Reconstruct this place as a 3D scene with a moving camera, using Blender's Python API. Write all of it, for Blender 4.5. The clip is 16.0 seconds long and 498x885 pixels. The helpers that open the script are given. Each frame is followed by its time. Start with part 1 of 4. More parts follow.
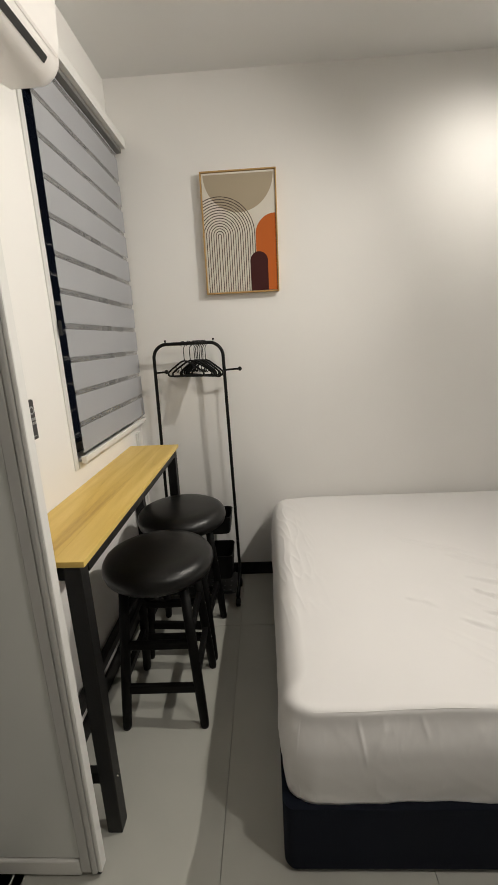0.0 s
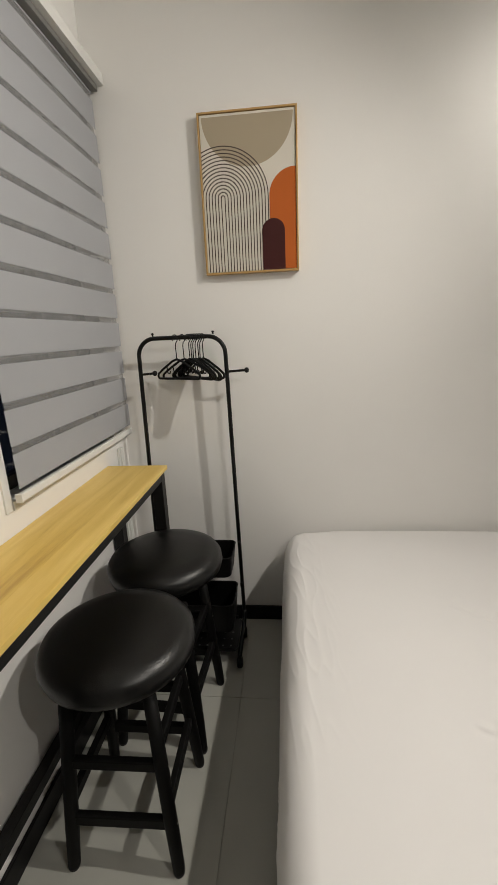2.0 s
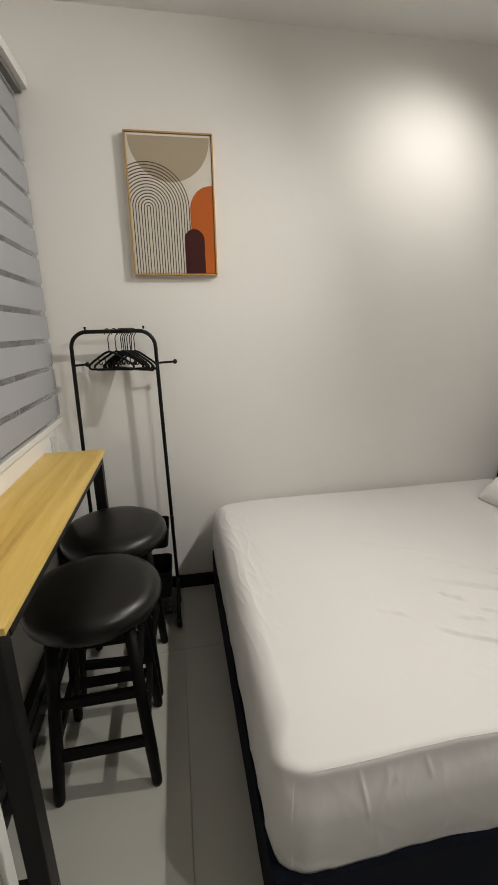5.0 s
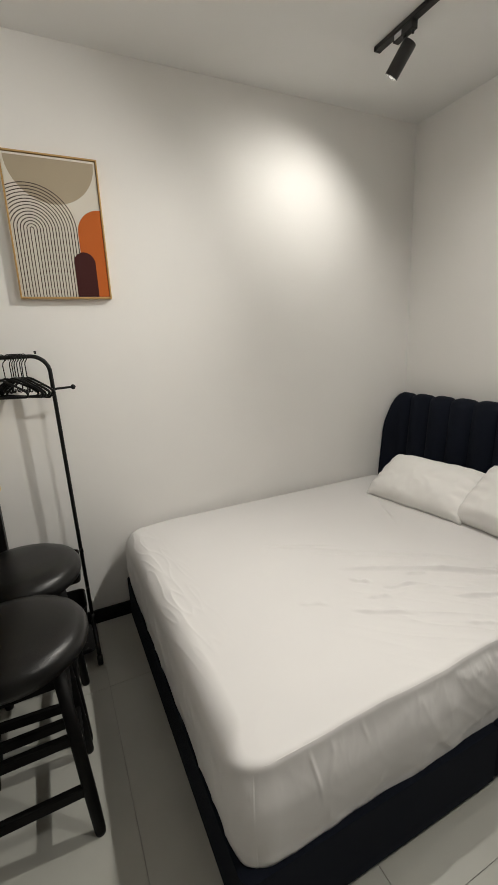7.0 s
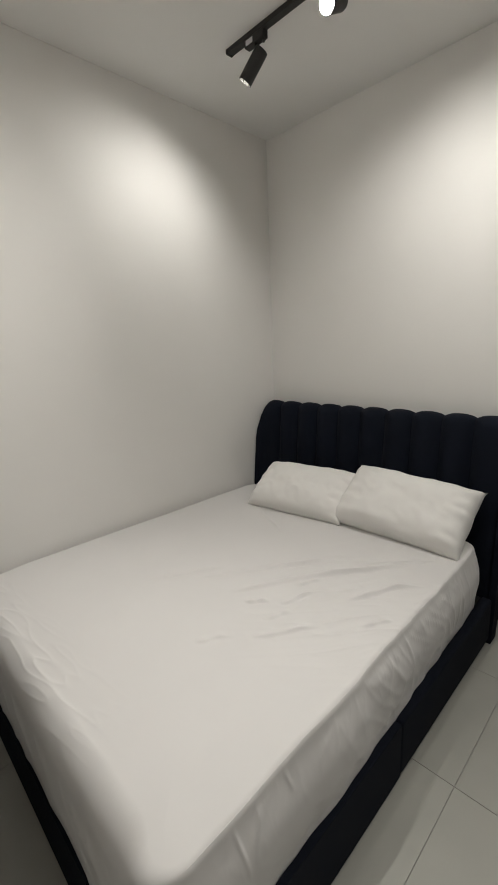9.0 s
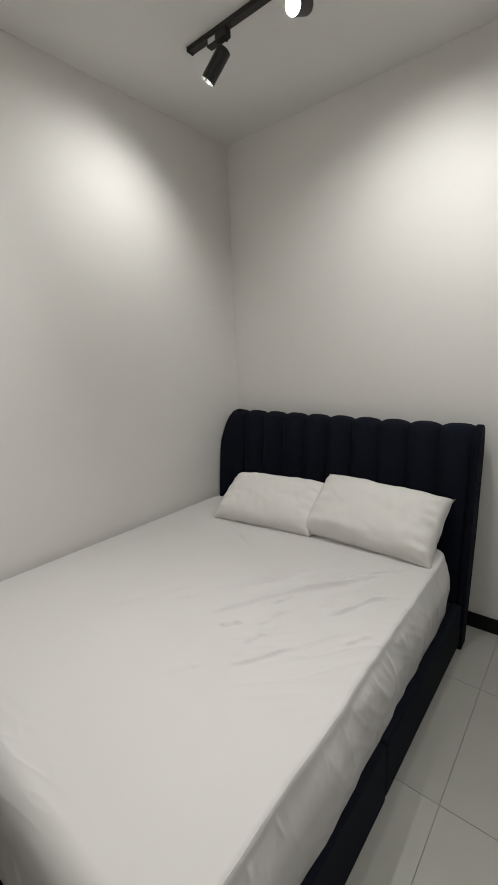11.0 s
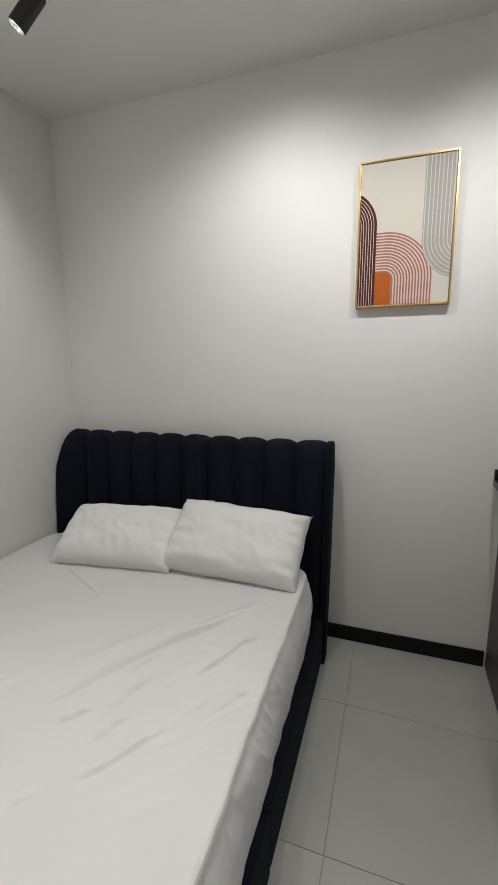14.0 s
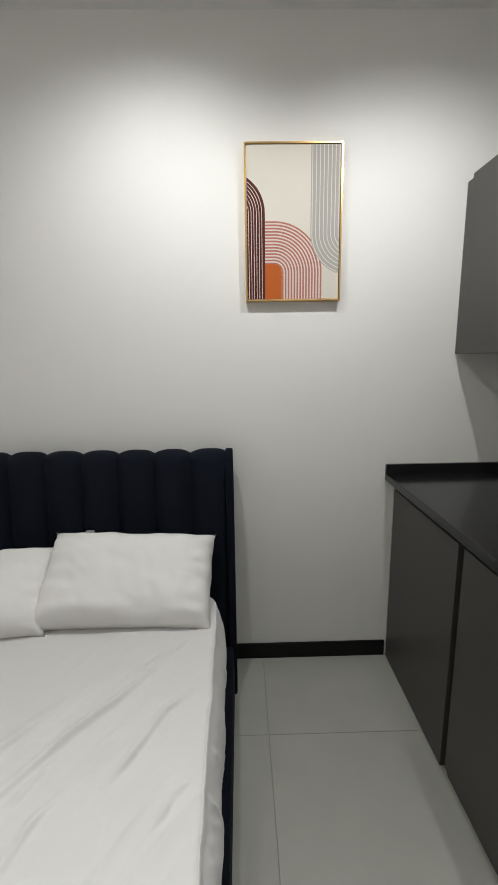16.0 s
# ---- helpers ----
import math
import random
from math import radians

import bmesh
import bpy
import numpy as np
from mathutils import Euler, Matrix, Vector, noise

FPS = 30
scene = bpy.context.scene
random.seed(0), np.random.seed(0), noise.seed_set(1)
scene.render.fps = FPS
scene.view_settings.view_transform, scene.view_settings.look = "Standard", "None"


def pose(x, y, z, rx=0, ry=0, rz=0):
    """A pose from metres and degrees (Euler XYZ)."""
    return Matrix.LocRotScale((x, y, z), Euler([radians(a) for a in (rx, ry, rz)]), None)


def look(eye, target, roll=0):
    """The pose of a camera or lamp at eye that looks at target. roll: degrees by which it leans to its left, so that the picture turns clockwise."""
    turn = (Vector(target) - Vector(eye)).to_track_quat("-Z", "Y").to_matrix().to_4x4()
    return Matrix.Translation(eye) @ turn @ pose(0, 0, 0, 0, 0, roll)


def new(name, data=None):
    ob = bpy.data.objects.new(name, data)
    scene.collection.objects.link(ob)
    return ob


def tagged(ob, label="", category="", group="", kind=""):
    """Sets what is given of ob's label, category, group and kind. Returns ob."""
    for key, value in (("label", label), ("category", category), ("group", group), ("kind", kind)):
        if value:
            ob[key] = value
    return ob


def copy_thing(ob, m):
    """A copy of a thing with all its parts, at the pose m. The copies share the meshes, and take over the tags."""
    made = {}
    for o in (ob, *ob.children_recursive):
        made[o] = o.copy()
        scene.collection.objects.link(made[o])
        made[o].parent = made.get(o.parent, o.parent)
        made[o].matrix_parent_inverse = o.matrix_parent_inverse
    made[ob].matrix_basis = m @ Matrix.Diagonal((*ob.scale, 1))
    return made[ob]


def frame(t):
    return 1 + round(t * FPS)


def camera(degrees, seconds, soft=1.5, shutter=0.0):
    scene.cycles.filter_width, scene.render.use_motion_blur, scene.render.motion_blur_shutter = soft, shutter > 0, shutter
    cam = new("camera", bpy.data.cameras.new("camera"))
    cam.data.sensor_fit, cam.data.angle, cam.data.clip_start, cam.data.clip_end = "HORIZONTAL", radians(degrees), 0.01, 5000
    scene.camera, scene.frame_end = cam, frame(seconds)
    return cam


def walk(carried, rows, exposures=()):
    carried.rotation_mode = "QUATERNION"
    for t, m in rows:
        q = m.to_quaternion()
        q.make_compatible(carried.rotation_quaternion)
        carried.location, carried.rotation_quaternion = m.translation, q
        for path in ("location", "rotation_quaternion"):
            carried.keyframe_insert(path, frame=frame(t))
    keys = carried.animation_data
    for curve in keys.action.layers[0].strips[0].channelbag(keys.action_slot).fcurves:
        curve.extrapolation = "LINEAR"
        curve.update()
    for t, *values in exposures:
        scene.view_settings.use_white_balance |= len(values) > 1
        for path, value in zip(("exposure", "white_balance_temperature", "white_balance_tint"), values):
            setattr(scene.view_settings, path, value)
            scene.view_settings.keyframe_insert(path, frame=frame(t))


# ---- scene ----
cam = camera(61.5, 16.0)
PATH = [
    (0, (0.832, 0.85, 1.484), (0.743, 2.79, 1.005), -2.9),
    (0.5, (0.806, 0.953, 1.485), (0.678, 2.893, 1.014), -2.8),
    (1, (0.829, 1.094, 1.482), (0.658, 3.031, 1.014), -2.8),
    (1.5, (0.855, 1.239, 1.477), (0.673, 3.174, 1.007), -2.5),
    (2, (0.879, 1.366, 1.48), (0.681, 3.292, 0.978), -2.6),
    (2.5, (0.939, 1.524, 1.466), (0.735, 3.448, 0.958), -2.6),
    (3, (0.955, 1.53, 1.456), (0.815, 3.45, 0.913), -2.7),
    (5.3, (0.676, 1.019, 1.483), (1.044, 2.914, 0.962), -1.9),
    (5.5, (0.689, 0.995, 1.489), (1.079, 2.887, 0.97), -2.5),
    (6, (0.653, 0.981, 1.504), (1.175, 2.847, 1.006), -2.8),
    (6.5, (0.593, 1.013, 1.486), (1.261, 2.838, 1.015), -2.8),
    (7, (0.588, 1.045, 1.493), (1.414, 2.807, 1.029), -2.7),
    (7.5, (0.617, 1.073, 1.495), (1.599, 2.756, 1.045), -2.5),
    (8, (0.618, 1.146, 1.486), (1.769, 2.721, 1.044), -2.1),
    (8.5, (0.61, 1.214, 1.478), (1.912, 2.664, 1.031), -2.5),
    (9, (0.627, 1.217, 1.471), (1.983, 2.62, 1.033), -2.6),
    (11.3, (0.664, 1.316, 1.465), (2.186, 2.551, 1.065), -2.6),
    (11.5, (0.675, 1.293, 1.479), (2.211, 2.512, 1.084), -2.8),
    (12, (0.699, 1.3, 1.482), (2.292, 2.443, 1.087), -2.1),
    (12.5, (0.7, 1.361, 1.489), (2.376, 2.38, 1.098), -1.4),
    (13, (0.697, 1.414, 1.482), (2.44, 2.316, 1.1), -1.0),
    (13.5, (0.754, 1.423, 1.493), (2.559, 2.194, 1.11), -0.8),
    (14, (0.832, 1.444, 1.489), (2.688, 2.086, 1.107), -0.7),
    (14.5, (0.913, 1.529, 1.486), (2.815, 2.018, 1.108), -0.8),
    (15, (0.961, 1.633, 1.489), (2.894, 1.974, 1.106), -1.0),
    (15.5, (1.004, 1.66, 1.486), (2.96, 1.817, 1.1), -1.0),
    (16, (1.047, 1.662, 1.484), (3.008, 1.627, 1.094), -0.9),
]
EXPOSURES = [(0.0, 0.12, 6180, 8), (3.0, 0.04, 6130, 8), (5.5, 0.06, 6090, 7.5), (6.5, 0.15, 6060, 7), (7.5, 0.17, 6010, 7), (8.5, -0.02, 5970, 7), (9.0, -0.06, 5950, 7), (12.0, -0.07, 5730, 6.5), (14.0, -0.04, 5680, 6.5), (15.0, -0.01, 5660, 6), (16.0, 0.07, 5640, 5.5)]
walk(cam, [(t, look(eye, target, roll)) for t, eye, target, roll in PATH], EXPOSURES)

# ---- light ----
world = bpy.data.worlds.new("night")
scene.world = world
world.use_nodes = True
world.node_tree.nodes["Background"].inputs[0].default_value = (0.004, 0.005, 0.008, 1)
world.node_tree.nodes["Background"].inputs[1].default_value = 1.0

WX, EX, NY, SY, CZ = 0.075, 2.92, 3.30, 0.36, 2.785
TRACK_X = 2.17

# aim point, beam angle, watts, y on the track
LAMPS = [
    (2.66, (1.84, 3.30, 1.74), 126, 19.0),
    (2.255, (0.10, 1.95, 1.45), 132, 108.0),
    (1.92, (2.92, 1.98, 1.38), 136, 26.0),
    (1.08, (2.92, 0.95, 0.62), 150, 31.0),
    # unseen spotlight, added to brighten the folding door and the floor near it
    (0.88, (0.15, 1.35, 0.80), 138, 56.0),
]


# ---- materials ----
def material(name, color, rough=0.5, metal=0.0, vary=0.06, scale=8.0, bump=0.0, bump_scale=200.0, spec=0.5, stain=0.0):
    """Principled surface with mottling at two scales, slightly uneven gloss and a fine bump."""
    m = bpy.data.materials.new(name)
    m.use_nodes = True
    nt = m.node_tree
    b = nt.nodes["Principled BSDF"]
    b.inputs["Metallic"].default_value = metal
    b.inputs["Specular IOR Level"].default_value = spec
    co = nt.nodes.new("ShaderNodeTexCoord")
    n1 = nt.nodes.new("ShaderNodeTexNoise")
    n1.inputs["Scale"].default_value, n1.inputs["Detail"].default_value = scale, 6
    n2 = nt.nodes.new("ShaderNodeTexNoise")
    n2.inputs["Scale"].default_value, n2.inputs["Detail"].default_value = scale * 0.12 + 0.6, 3
    nt.links.new(co.outputs["Object"], n1.inputs["Vector"])
    nt.links.new(co.outputs["Object"], n2.inputs["Vector"])
    add = nt.nodes.new("ShaderNodeMath")
    add.operation = "MULTIPLY_ADD"
    add.inputs[1].default_value, add.inputs[2].default_value = 0.5, 0.0
    mid = nt.nodes.new("ShaderNodeMath")
    mid.operation = "MULTIPLY_ADD"
    mid.inputs[1].default_value = 0.5
    nt.links.new(n1.outputs["Fac"], add.inputs[0])
    nt.links.new(n2.outputs["Fac"], mid.inputs[0])
    nt.links.new(add.outputs[0], mid.inputs[2])
    ramp = nt.nodes.new("ShaderNodeMapRange")
    ramp.inputs["From Min"].default_value, ramp.inputs["From Max"].default_value = 0.3, 0.7
    ramp.inputs["To Min"].default_value, ramp.inputs["To Max"].default_value = 1 - vary, 1 + vary
    nt.links.new(mid.outputs[0], ramp.inputs["Value"])
    mul = nt.nodes.new("ShaderNodeVectorMath")
    mul.operation = "SCALE"
    mul.inputs[0].default_value = color[:3]
    nt.links.new(ramp.outputs[0], mul.inputs["Scale"])
    nt.links.new(mul.outputs[0], b.inputs["Base Color"])
    rr = nt.nodes.new("ShaderNodeMapRange")
    rr.inputs["To Min"].default_value, rr.inputs["To Max"].default_value = rough * 0.88, min(1, rough * 1.12)
    nt.links.new(n1.outputs["Fac"], rr.inputs["Value"])
    nt.links.new(rr.outputs[0], b.inputs["Roughness"])
    if bump:
        n3 = nt.nodes.new("ShaderNodeTexNoise")
        n3.inputs["Scale"].default_value, n3.inputs["Detail"].default_value = bump_scale, 4
        nt.links.new(co.outputs["Object"], n3.inputs["Vector"])
        bp = nt.nodes.new("ShaderNodeBump")
        bp.inputs["Strength"].default_value, bp.inputs["Distance"].default_value = bump, 0.002
        nt.links.new(n3.outputs["Fac"], bp.inputs["Height"])
        nt.links.new(bp.outputs[0], b.inputs["Normal"])
    return m


def weave(name, color, pitch, depth, rough=0.9, vary=0.04, sheen=0.0):
    """Woven cloth: crossed threads as bump, soft mottling."""
    m = material(name, color, rough, 0, vary, 5.0, 0, spec=0.2)
    nt = m.node_tree
    b = nt.nodes["Principled BSDF"]
    b.inputs["Sheen Weight"].default_value = sheen
    co = nt.nodes.new("ShaderNodeTexCoord")
    waves = []
    for way in ("X", "Y", "Z"):
        w = nt.nodes.new("ShaderNodeTexWave")
        w.bands_direction = way
        w.inputs["Scale"].default_value, w.inputs["Distortion"].default_value = 0.314 / pitch, 0.6
        nt.links.new(co.outputs["Object"], w.inputs["Vector"])
        waves.append(w)
    s1 = nt.nodes.new("ShaderNodeMath")
    s2 = nt.nodes.new("ShaderNodeMath")
    nt.links.new(waves[0].outputs["Fac"], s1.inputs[0])
    nt.links.new(waves[1].outputs["Fac"], s1.inputs[1])
    nt.links.new(s1.outputs[0], s2.inputs[0])
    nt.links.new(waves[2].outputs["Fac"], s2.inputs[1])
    bp = nt.nodes.new("ShaderNodeBump")
    bp.inputs["Strength"].default_value, bp.inputs["Distance"].default_value = depth, 0.0006
    nt.links.new(s2.outputs[0], bp.inputs["Height"])
    nt.links.new(bp.outputs[0], b.inputs["Normal"])
    return m


def wood(name):
    """Yellow oak laminate with long grain along y, in glued staves."""
    m = bpy.data.materials.new(name)
    m.use_nodes = True
    nt = m.node_tree
    b = nt.nodes["Principled BSDF"]
    b.inputs["Roughness"].default_value = 0.42
    co = nt.nodes.new("ShaderNodeTexCoord")
    mp = nt.nodes.new("ShaderNodeMapping")
    mp.inputs["Scale"].default_value = (9.0, 0.75, 9.0)
    nt.links.new(co.outputs["Object"], mp.inputs["Vector"])
    big = nt.nodes.new("ShaderNodeTexNoise")
    big.inputs["Scale"].default_value, big.inputs["Detail"].default_value, big.inputs["Distortion"].default_value = 1.6, 5, 1.1
    nt.links.new(mp.outputs[0], big.inputs["Vector"])
    fine = nt.nodes.new("ShaderNodeTexNoise")
    mp2 = nt.nodes.new("ShaderNodeMapping")
    mp2.inputs["Scale"].default_value = (160.0, 5.0, 160.0)
    nt.links.new(co.outputs["Object"], mp2.inputs["Vector"])
    nt.links.new(mp2.outputs[0], fine.inputs["Vector"])
    fine.inputs["Detail"].default_value = 3
    mix = nt.nodes.new("ShaderNodeMath")
    mix.operation = "MULTIPLY_ADD"
    mix.inputs[1].default_value = 0.25
    nt.links.new(fine.outputs["Fac"], mix.inputs[0])
    nt.links.new(big.outputs["Fac"], mix.inputs[2])
    sep = nt.nodes.new("ShaderNodeSeparateXYZ")
    nt.links.new(co.outputs["Object"], sep.inputs[0])
    stave = nt.nodes.new("ShaderNodeMath")
    stave.operation = "MULTIPLY"
    stave.inputs[1].default_value = 11.0
    nt.links.new(sep.outputs["X"], stave.inputs[0])
    fl = nt.nodes.new("ShaderNodeMath")
    fl.operation = "FLOOR"
    nt.links.new(stave.outputs[0], fl.inputs[0])
    wn = nt.nodes.new("ShaderNodeTexWhiteNoise")
    wn.noise_dimensions = "1D"
    nt.links.new(fl.outputs[0], wn.inputs["W"])
    tot = nt.nodes.new("ShaderNodeMath")
    tot.operation = "MULTIPLY_ADD"
    tot.inputs[1].default_value = 0.16
    nt.links.new(wn.outputs["Value"], tot.inputs[0])
    nt.links.new(mix.outputs[0], tot.inputs[2])
    ramp = nt.nodes.new("ShaderNodeValToRGB")
    e = ramp.color_ramp.elements
    e[0].position, e[0].color = 0.36, (0.36, 0.205, 0.038, 1)
    e[1].position, e[1].color = 0.95, (0.74, 0.54, 0.165, 1)
    k = ramp.color_ramp.elements.new(0.62)
    k.color = (0.60, 0.405, 0.088, 1)
    nt.links.new(tot.outputs[0], ramp.inputs[0])
    nt.links.new(ramp.outputs[0], b.inputs["Base Color"])
    bp = nt.nodes.new("ShaderNodeBump")
    bp.inputs["Strength"].default_value, bp.inputs["Distance"].default_value = 0.15, 0.0008
    nt.links.new(fine.outputs["Fac"], bp.inputs["Height"])
    nt.links.new(bp.outputs[0], b.inputs["Normal"])
    return m


def glowing(name, color, strength):
    m = bpy.data.materials.new(name)
    m.use_nodes = True
    b = m.node_tree.nodes["Principled BSDF"]
    b.inputs["Emission Color"].default_value = (*color, 1)
    b.inputs["Emission Strength"].default_value = strength
    return m


def per_piece(m, amount):
    """Lets each piece differ a little in tone."""
    nt = m.node_tree
    b = nt.nodes["Principled BSDF"]
    src = b.inputs["Base Color"].links[0].from_socket
    info = nt.nodes.new("ShaderNodeObjectInfo")
    mr = nt.nodes.new("ShaderNodeMapRange")
    mr.inputs["To Min"].default_value, mr.inputs["To Max"].default_value = 1 - amount, 1 + amount
    nt.links.new(info.outputs["Random"], mr.inputs["Value"])
    sc = nt.nodes.new("ShaderNodeVectorMath")
    sc.operation = "SCALE"
    nt.links.new(src, sc.inputs[0])
    nt.links.new(mr.outputs[0], sc.inputs["Scale"])
    nt.links.new(sc.outputs[0], b.inputs["Base Color"])
    return m


def sheer(name, color, alpha):
    """Thin see-through mesh cloth."""
    m = material(name, color, 0.9, 0, 0.03, 20)
    m.node_tree.nodes["Principled BSDF"].inputs["Alpha"].default_value = alpha
    return m


WALL = material("wall_paint", (0.80, 0.785, 0.76), 0.62, 0, 0.018, 3.0, 0.10, 90.0, 0.35)
CEIL = material("ceiling_paint", (0.78, 0.775, 0.76), 0.8, 0, 0.02, 2.5, 0.08, 120.0, 0.3)
TILE = per_piece(material("porcelain_tile", (0.385, 0.382, 0.345), 0.34, 0, 0.07, 5.0, 0.03, 40.0, 0.45), 0.025)
GROUT = material("tile_grout", (0.31, 0.305, 0.29), 0.9, 0, 0.15, 30.0)
BLACKTRIM = material("black_skirting", (0.003, 0.003, 0.0033), 0.42, 0, 0.2, 6.0, spec=0.25)
SHEET = weave("white_cotton_sheet", (0.69, 0.675, 0.665), 0.0011, 0.025, 0.85, 0.02, 0.15)
PILLOW = weave("white_pillow_cotton", (0.82, 0.805, 0.78), 0.0012, 0.05, 0.9, 0.02, 0.15)
NAVY = weave("navy_upholstery", (0.0042, 0.0062, 0.0130), 0.0016, 0.35, 0.92, 0.18, 0.0)
OAK = wood("oak_laminate")
STEEL = material("black_powder_coat", (0.0045, 0.0043, 0.0042), 0.45, 0.0, 0.2, 25.0, 0.12, 500.0, 0.35)
RACKPIPE = material("black_enamelled_pipe", (0.0025, 0.0025, 0.0025), 0.40, 0.0, 0.2, 25.0, 0.05, 300.0, 0.3)
# lighter grey dots that mark the holes in the black trays
TRAYHOLE = material("grey_hole_dot", (0.11, 0.11, 0.105), 0.35, 0.6, 0.15, 40.0)
LEATHER = material("black_leatherette", (0.0030, 0.0029, 0.0028), 0.34, 0, 0.25, 18.0, 0.22, 330.0, 0.42)
LEGWOOD = material("black_lacquered_wood", (0.0026, 0.0025, 0.0024), 0.55, 0, 0.25, 20.0, 0.08, 150.0, 0.16)
SCREW = material("bright_screw", (0.6, 0.6, 0.58), 0.25, 1.0, 0.1, 50.0)
BLIND = weave("grey_blind_cloth", (0.34, 0.345, 0.36), 0.0014, 0.25, 0.9, 0.03)
SHEER = sheer("sheer_blind_mesh", (0.40, 0.40, 0.40), 0.26)
WHITEALU = material("white_aluminium", (0.70, 0.695, 0.67), 0.38, 0, 0.02, 6.0, 0.02, 60.0)
VALANCE = material("grey_valance_box", (0.16, 0.158, 0.15), 0.5, 0, 0.05, 6.0)
BLACKALU = material("black_window_frame", (0.014, 0.014, 0.014), 0.4, 0, 0.15, 10.0)
ACWHITE = material("white_plastic", (0.76, 0.735, 0.71), 0.34, 0, 0.015, 6.0, 0.02, 80.0)
ACDARK = material("dark_vent", (0.02, 0.02, 0.02), 0.6, 0, 0.2, 20.0)
DOORWHITE = material("white_door_profile", (0.62, 0.61, 0.585), 0.34, 0, 0.03, 6.0, 0.02, 60.0)
DOORPROFILE = material("grey_door_profile", (0.44, 0.435, 0.42), 0.36, 0, 0.03, 6.0, 0.02, 60.0)
DOORGREY = material("grey_door_panel", (0.60, 0.605, 0.58), 0.30, 0, 0.04, 3.0, 0.02, 50.0)
GRANITE = material("black_stone_worktop", (0.011, 0.011, 0.0115), 0.17, 0, 0.15, 260.0, 0.0, 200.0, 0.5)
CABINET = material("charcoal_laminate", (0.068, 0.063, 0.059), 0.46, 0, 0.08, 7.0, 0.10, 400.0)
CABLIP = material("pale_panel_edge", (0.55, 0.55, 0.53), 0.5, 0, 0.04, 10.0)
BLACKGAP = material("black_recess", (0.006, 0.006, 0.006), 0.6, 0, 0.2, 10.0)
GOLD = material("brushed_gold_frame", (0.66, 0.43, 0.17), 0.3, 1.0, 0.06, 30.0, 0.06, 400.0)
OAKFRAME = material("thin_oak_frame", (0.50, 0.315, 0.12), 0.42, 0.35, 0.10, 30.0, 0.08, 300.0)
GLASS = bpy.data.materials.new("window_glass")
GLASS.use_nodes = True
GLASS.node_tree.nodes["Principled BSDF"].inputs["Transmission Weight"].default_value = 1.0
GLASS.node_tree.nodes["Principled BSDF"].inputs["Roughness"].default_value = 0.02
LAMPBLACK = material("matt_black_lamp_body", (0.014, 0.0135, 0.013), 0.45, 0.0, 0.15, 30.0)
REFLECTOR = material("bright_reflector_ring", (0.85, 0.84, 0.8), 0.2, 1.0, 0.03, 30.0)
LED = glowing("led_lens", (1.0, 0.93, 0.82), 160.0)
STICKER = material("white_sticker", (0.6, 0.6, 0.6), 0.6, 0, 0.05, 40.0)
REMOTE = material("dark_remote_plastic", (0.035, 0.034, 0.034), 0.45, 0, 0.1, 20.0)
BUTTON = material("grey_rubber_button", (0.30, 0.30, 0.30), 0.6, 0, 0.05, 40.0)
TAG = material("grey_cloth_tag", (0.30, 0.31, 0.33), 0.8, 0, 0.1, 60.0)


def canvas(name, color):
    return weave(name, color, 0.0011, 0.25, 0.85, 0.03)


CREAM = canvas("canvas_cream", (0.66, 0.62, 0.545))
BEIGE = canvas("canvas_beige", (0.385, 0.325, 0.235))
INK = canvas("canvas_dark_brown_line", (0.075, 0.055, 0.046))
ORANGE = canvas("canvas_burnt_orange", (0.46, 0.115, 0.022))
MAROON = canvas("canvas_maroon", (0.052, 0.015, 0.014))
PLUM = canvas("canvas_plum", (0.082, 0.024, 0.022))
TERRACOTTA = canvas("canvas_terracotta_pink", (0.42, 0.175, 0.135))
WARMGREY = canvas("canvas_warm_grey", (0.40, 0.38, 0.36))
PINKISH = canvas("canvas_pale_pink", (0.68, 0.60, 0.545))


# ---- mesh helpers ----
def mesh_of(bm, name, mat, smooth=False):
    me = bpy.data.meshes.new(name)
    bmesh.ops.recalc_face_normals(bm, faces=bm.faces)
    bm.to_mesh(me)
    bm.free()
    me.materials.append(mat)
    if smooth:
        for p in me.polygons:
            p.use_smooth = True
    return me


def part(name, bm, mat, parent, label="", smooth=False):
    ob = new(name, mesh_of(bm, name, mat, smooth))
    if parent is not None:
        ob.parent = parent
    if label:
        ob["label"] = label
    return ob


def thing(name, label, category, group="", at=(0, 0, 0)):
    ob = new(name)
    ob.empty_display_size = 0.05
    ob.location = at
    return tagged(ob, label, category, group)


def setting(name, bm, mat, label, category, smooth=False):
    return tagged(new(name, mesh_of(bm, name, mat, smooth)), label, category, kind="structure")


def box(x0, y0, z0, x1, y1, z1, bevel=0.0, segs=2, bm=None):
    target = bm or bmesh.new()
    made = bmesh.ops.create_cube(target, size=1.0)["verts"]
    for v in made:
        v.co = Vector(((x0 + x1) / 2 + v.co.x * (x1 - x0), (y0 + y1) / 2 + v.co.y * (y1 - y0), (z0 + z1) / 2 + v.co.z * (z1 - z0)))
    if bevel:
        edges = list({e for v in made for e in v.link_edges})
        bmesh.ops.bevel(target, geom=edges, offset=bevel, segments=segs, profile=0.5, affect="EDGES")
    return target


def ring_frame(way):
    up = Vector((0, 0, 1)) if abs(way.z) < 0.95 else Vector((1, 0, 0))
    a = way.cross(up).normalized()
    return a, a.cross(way).normalized()


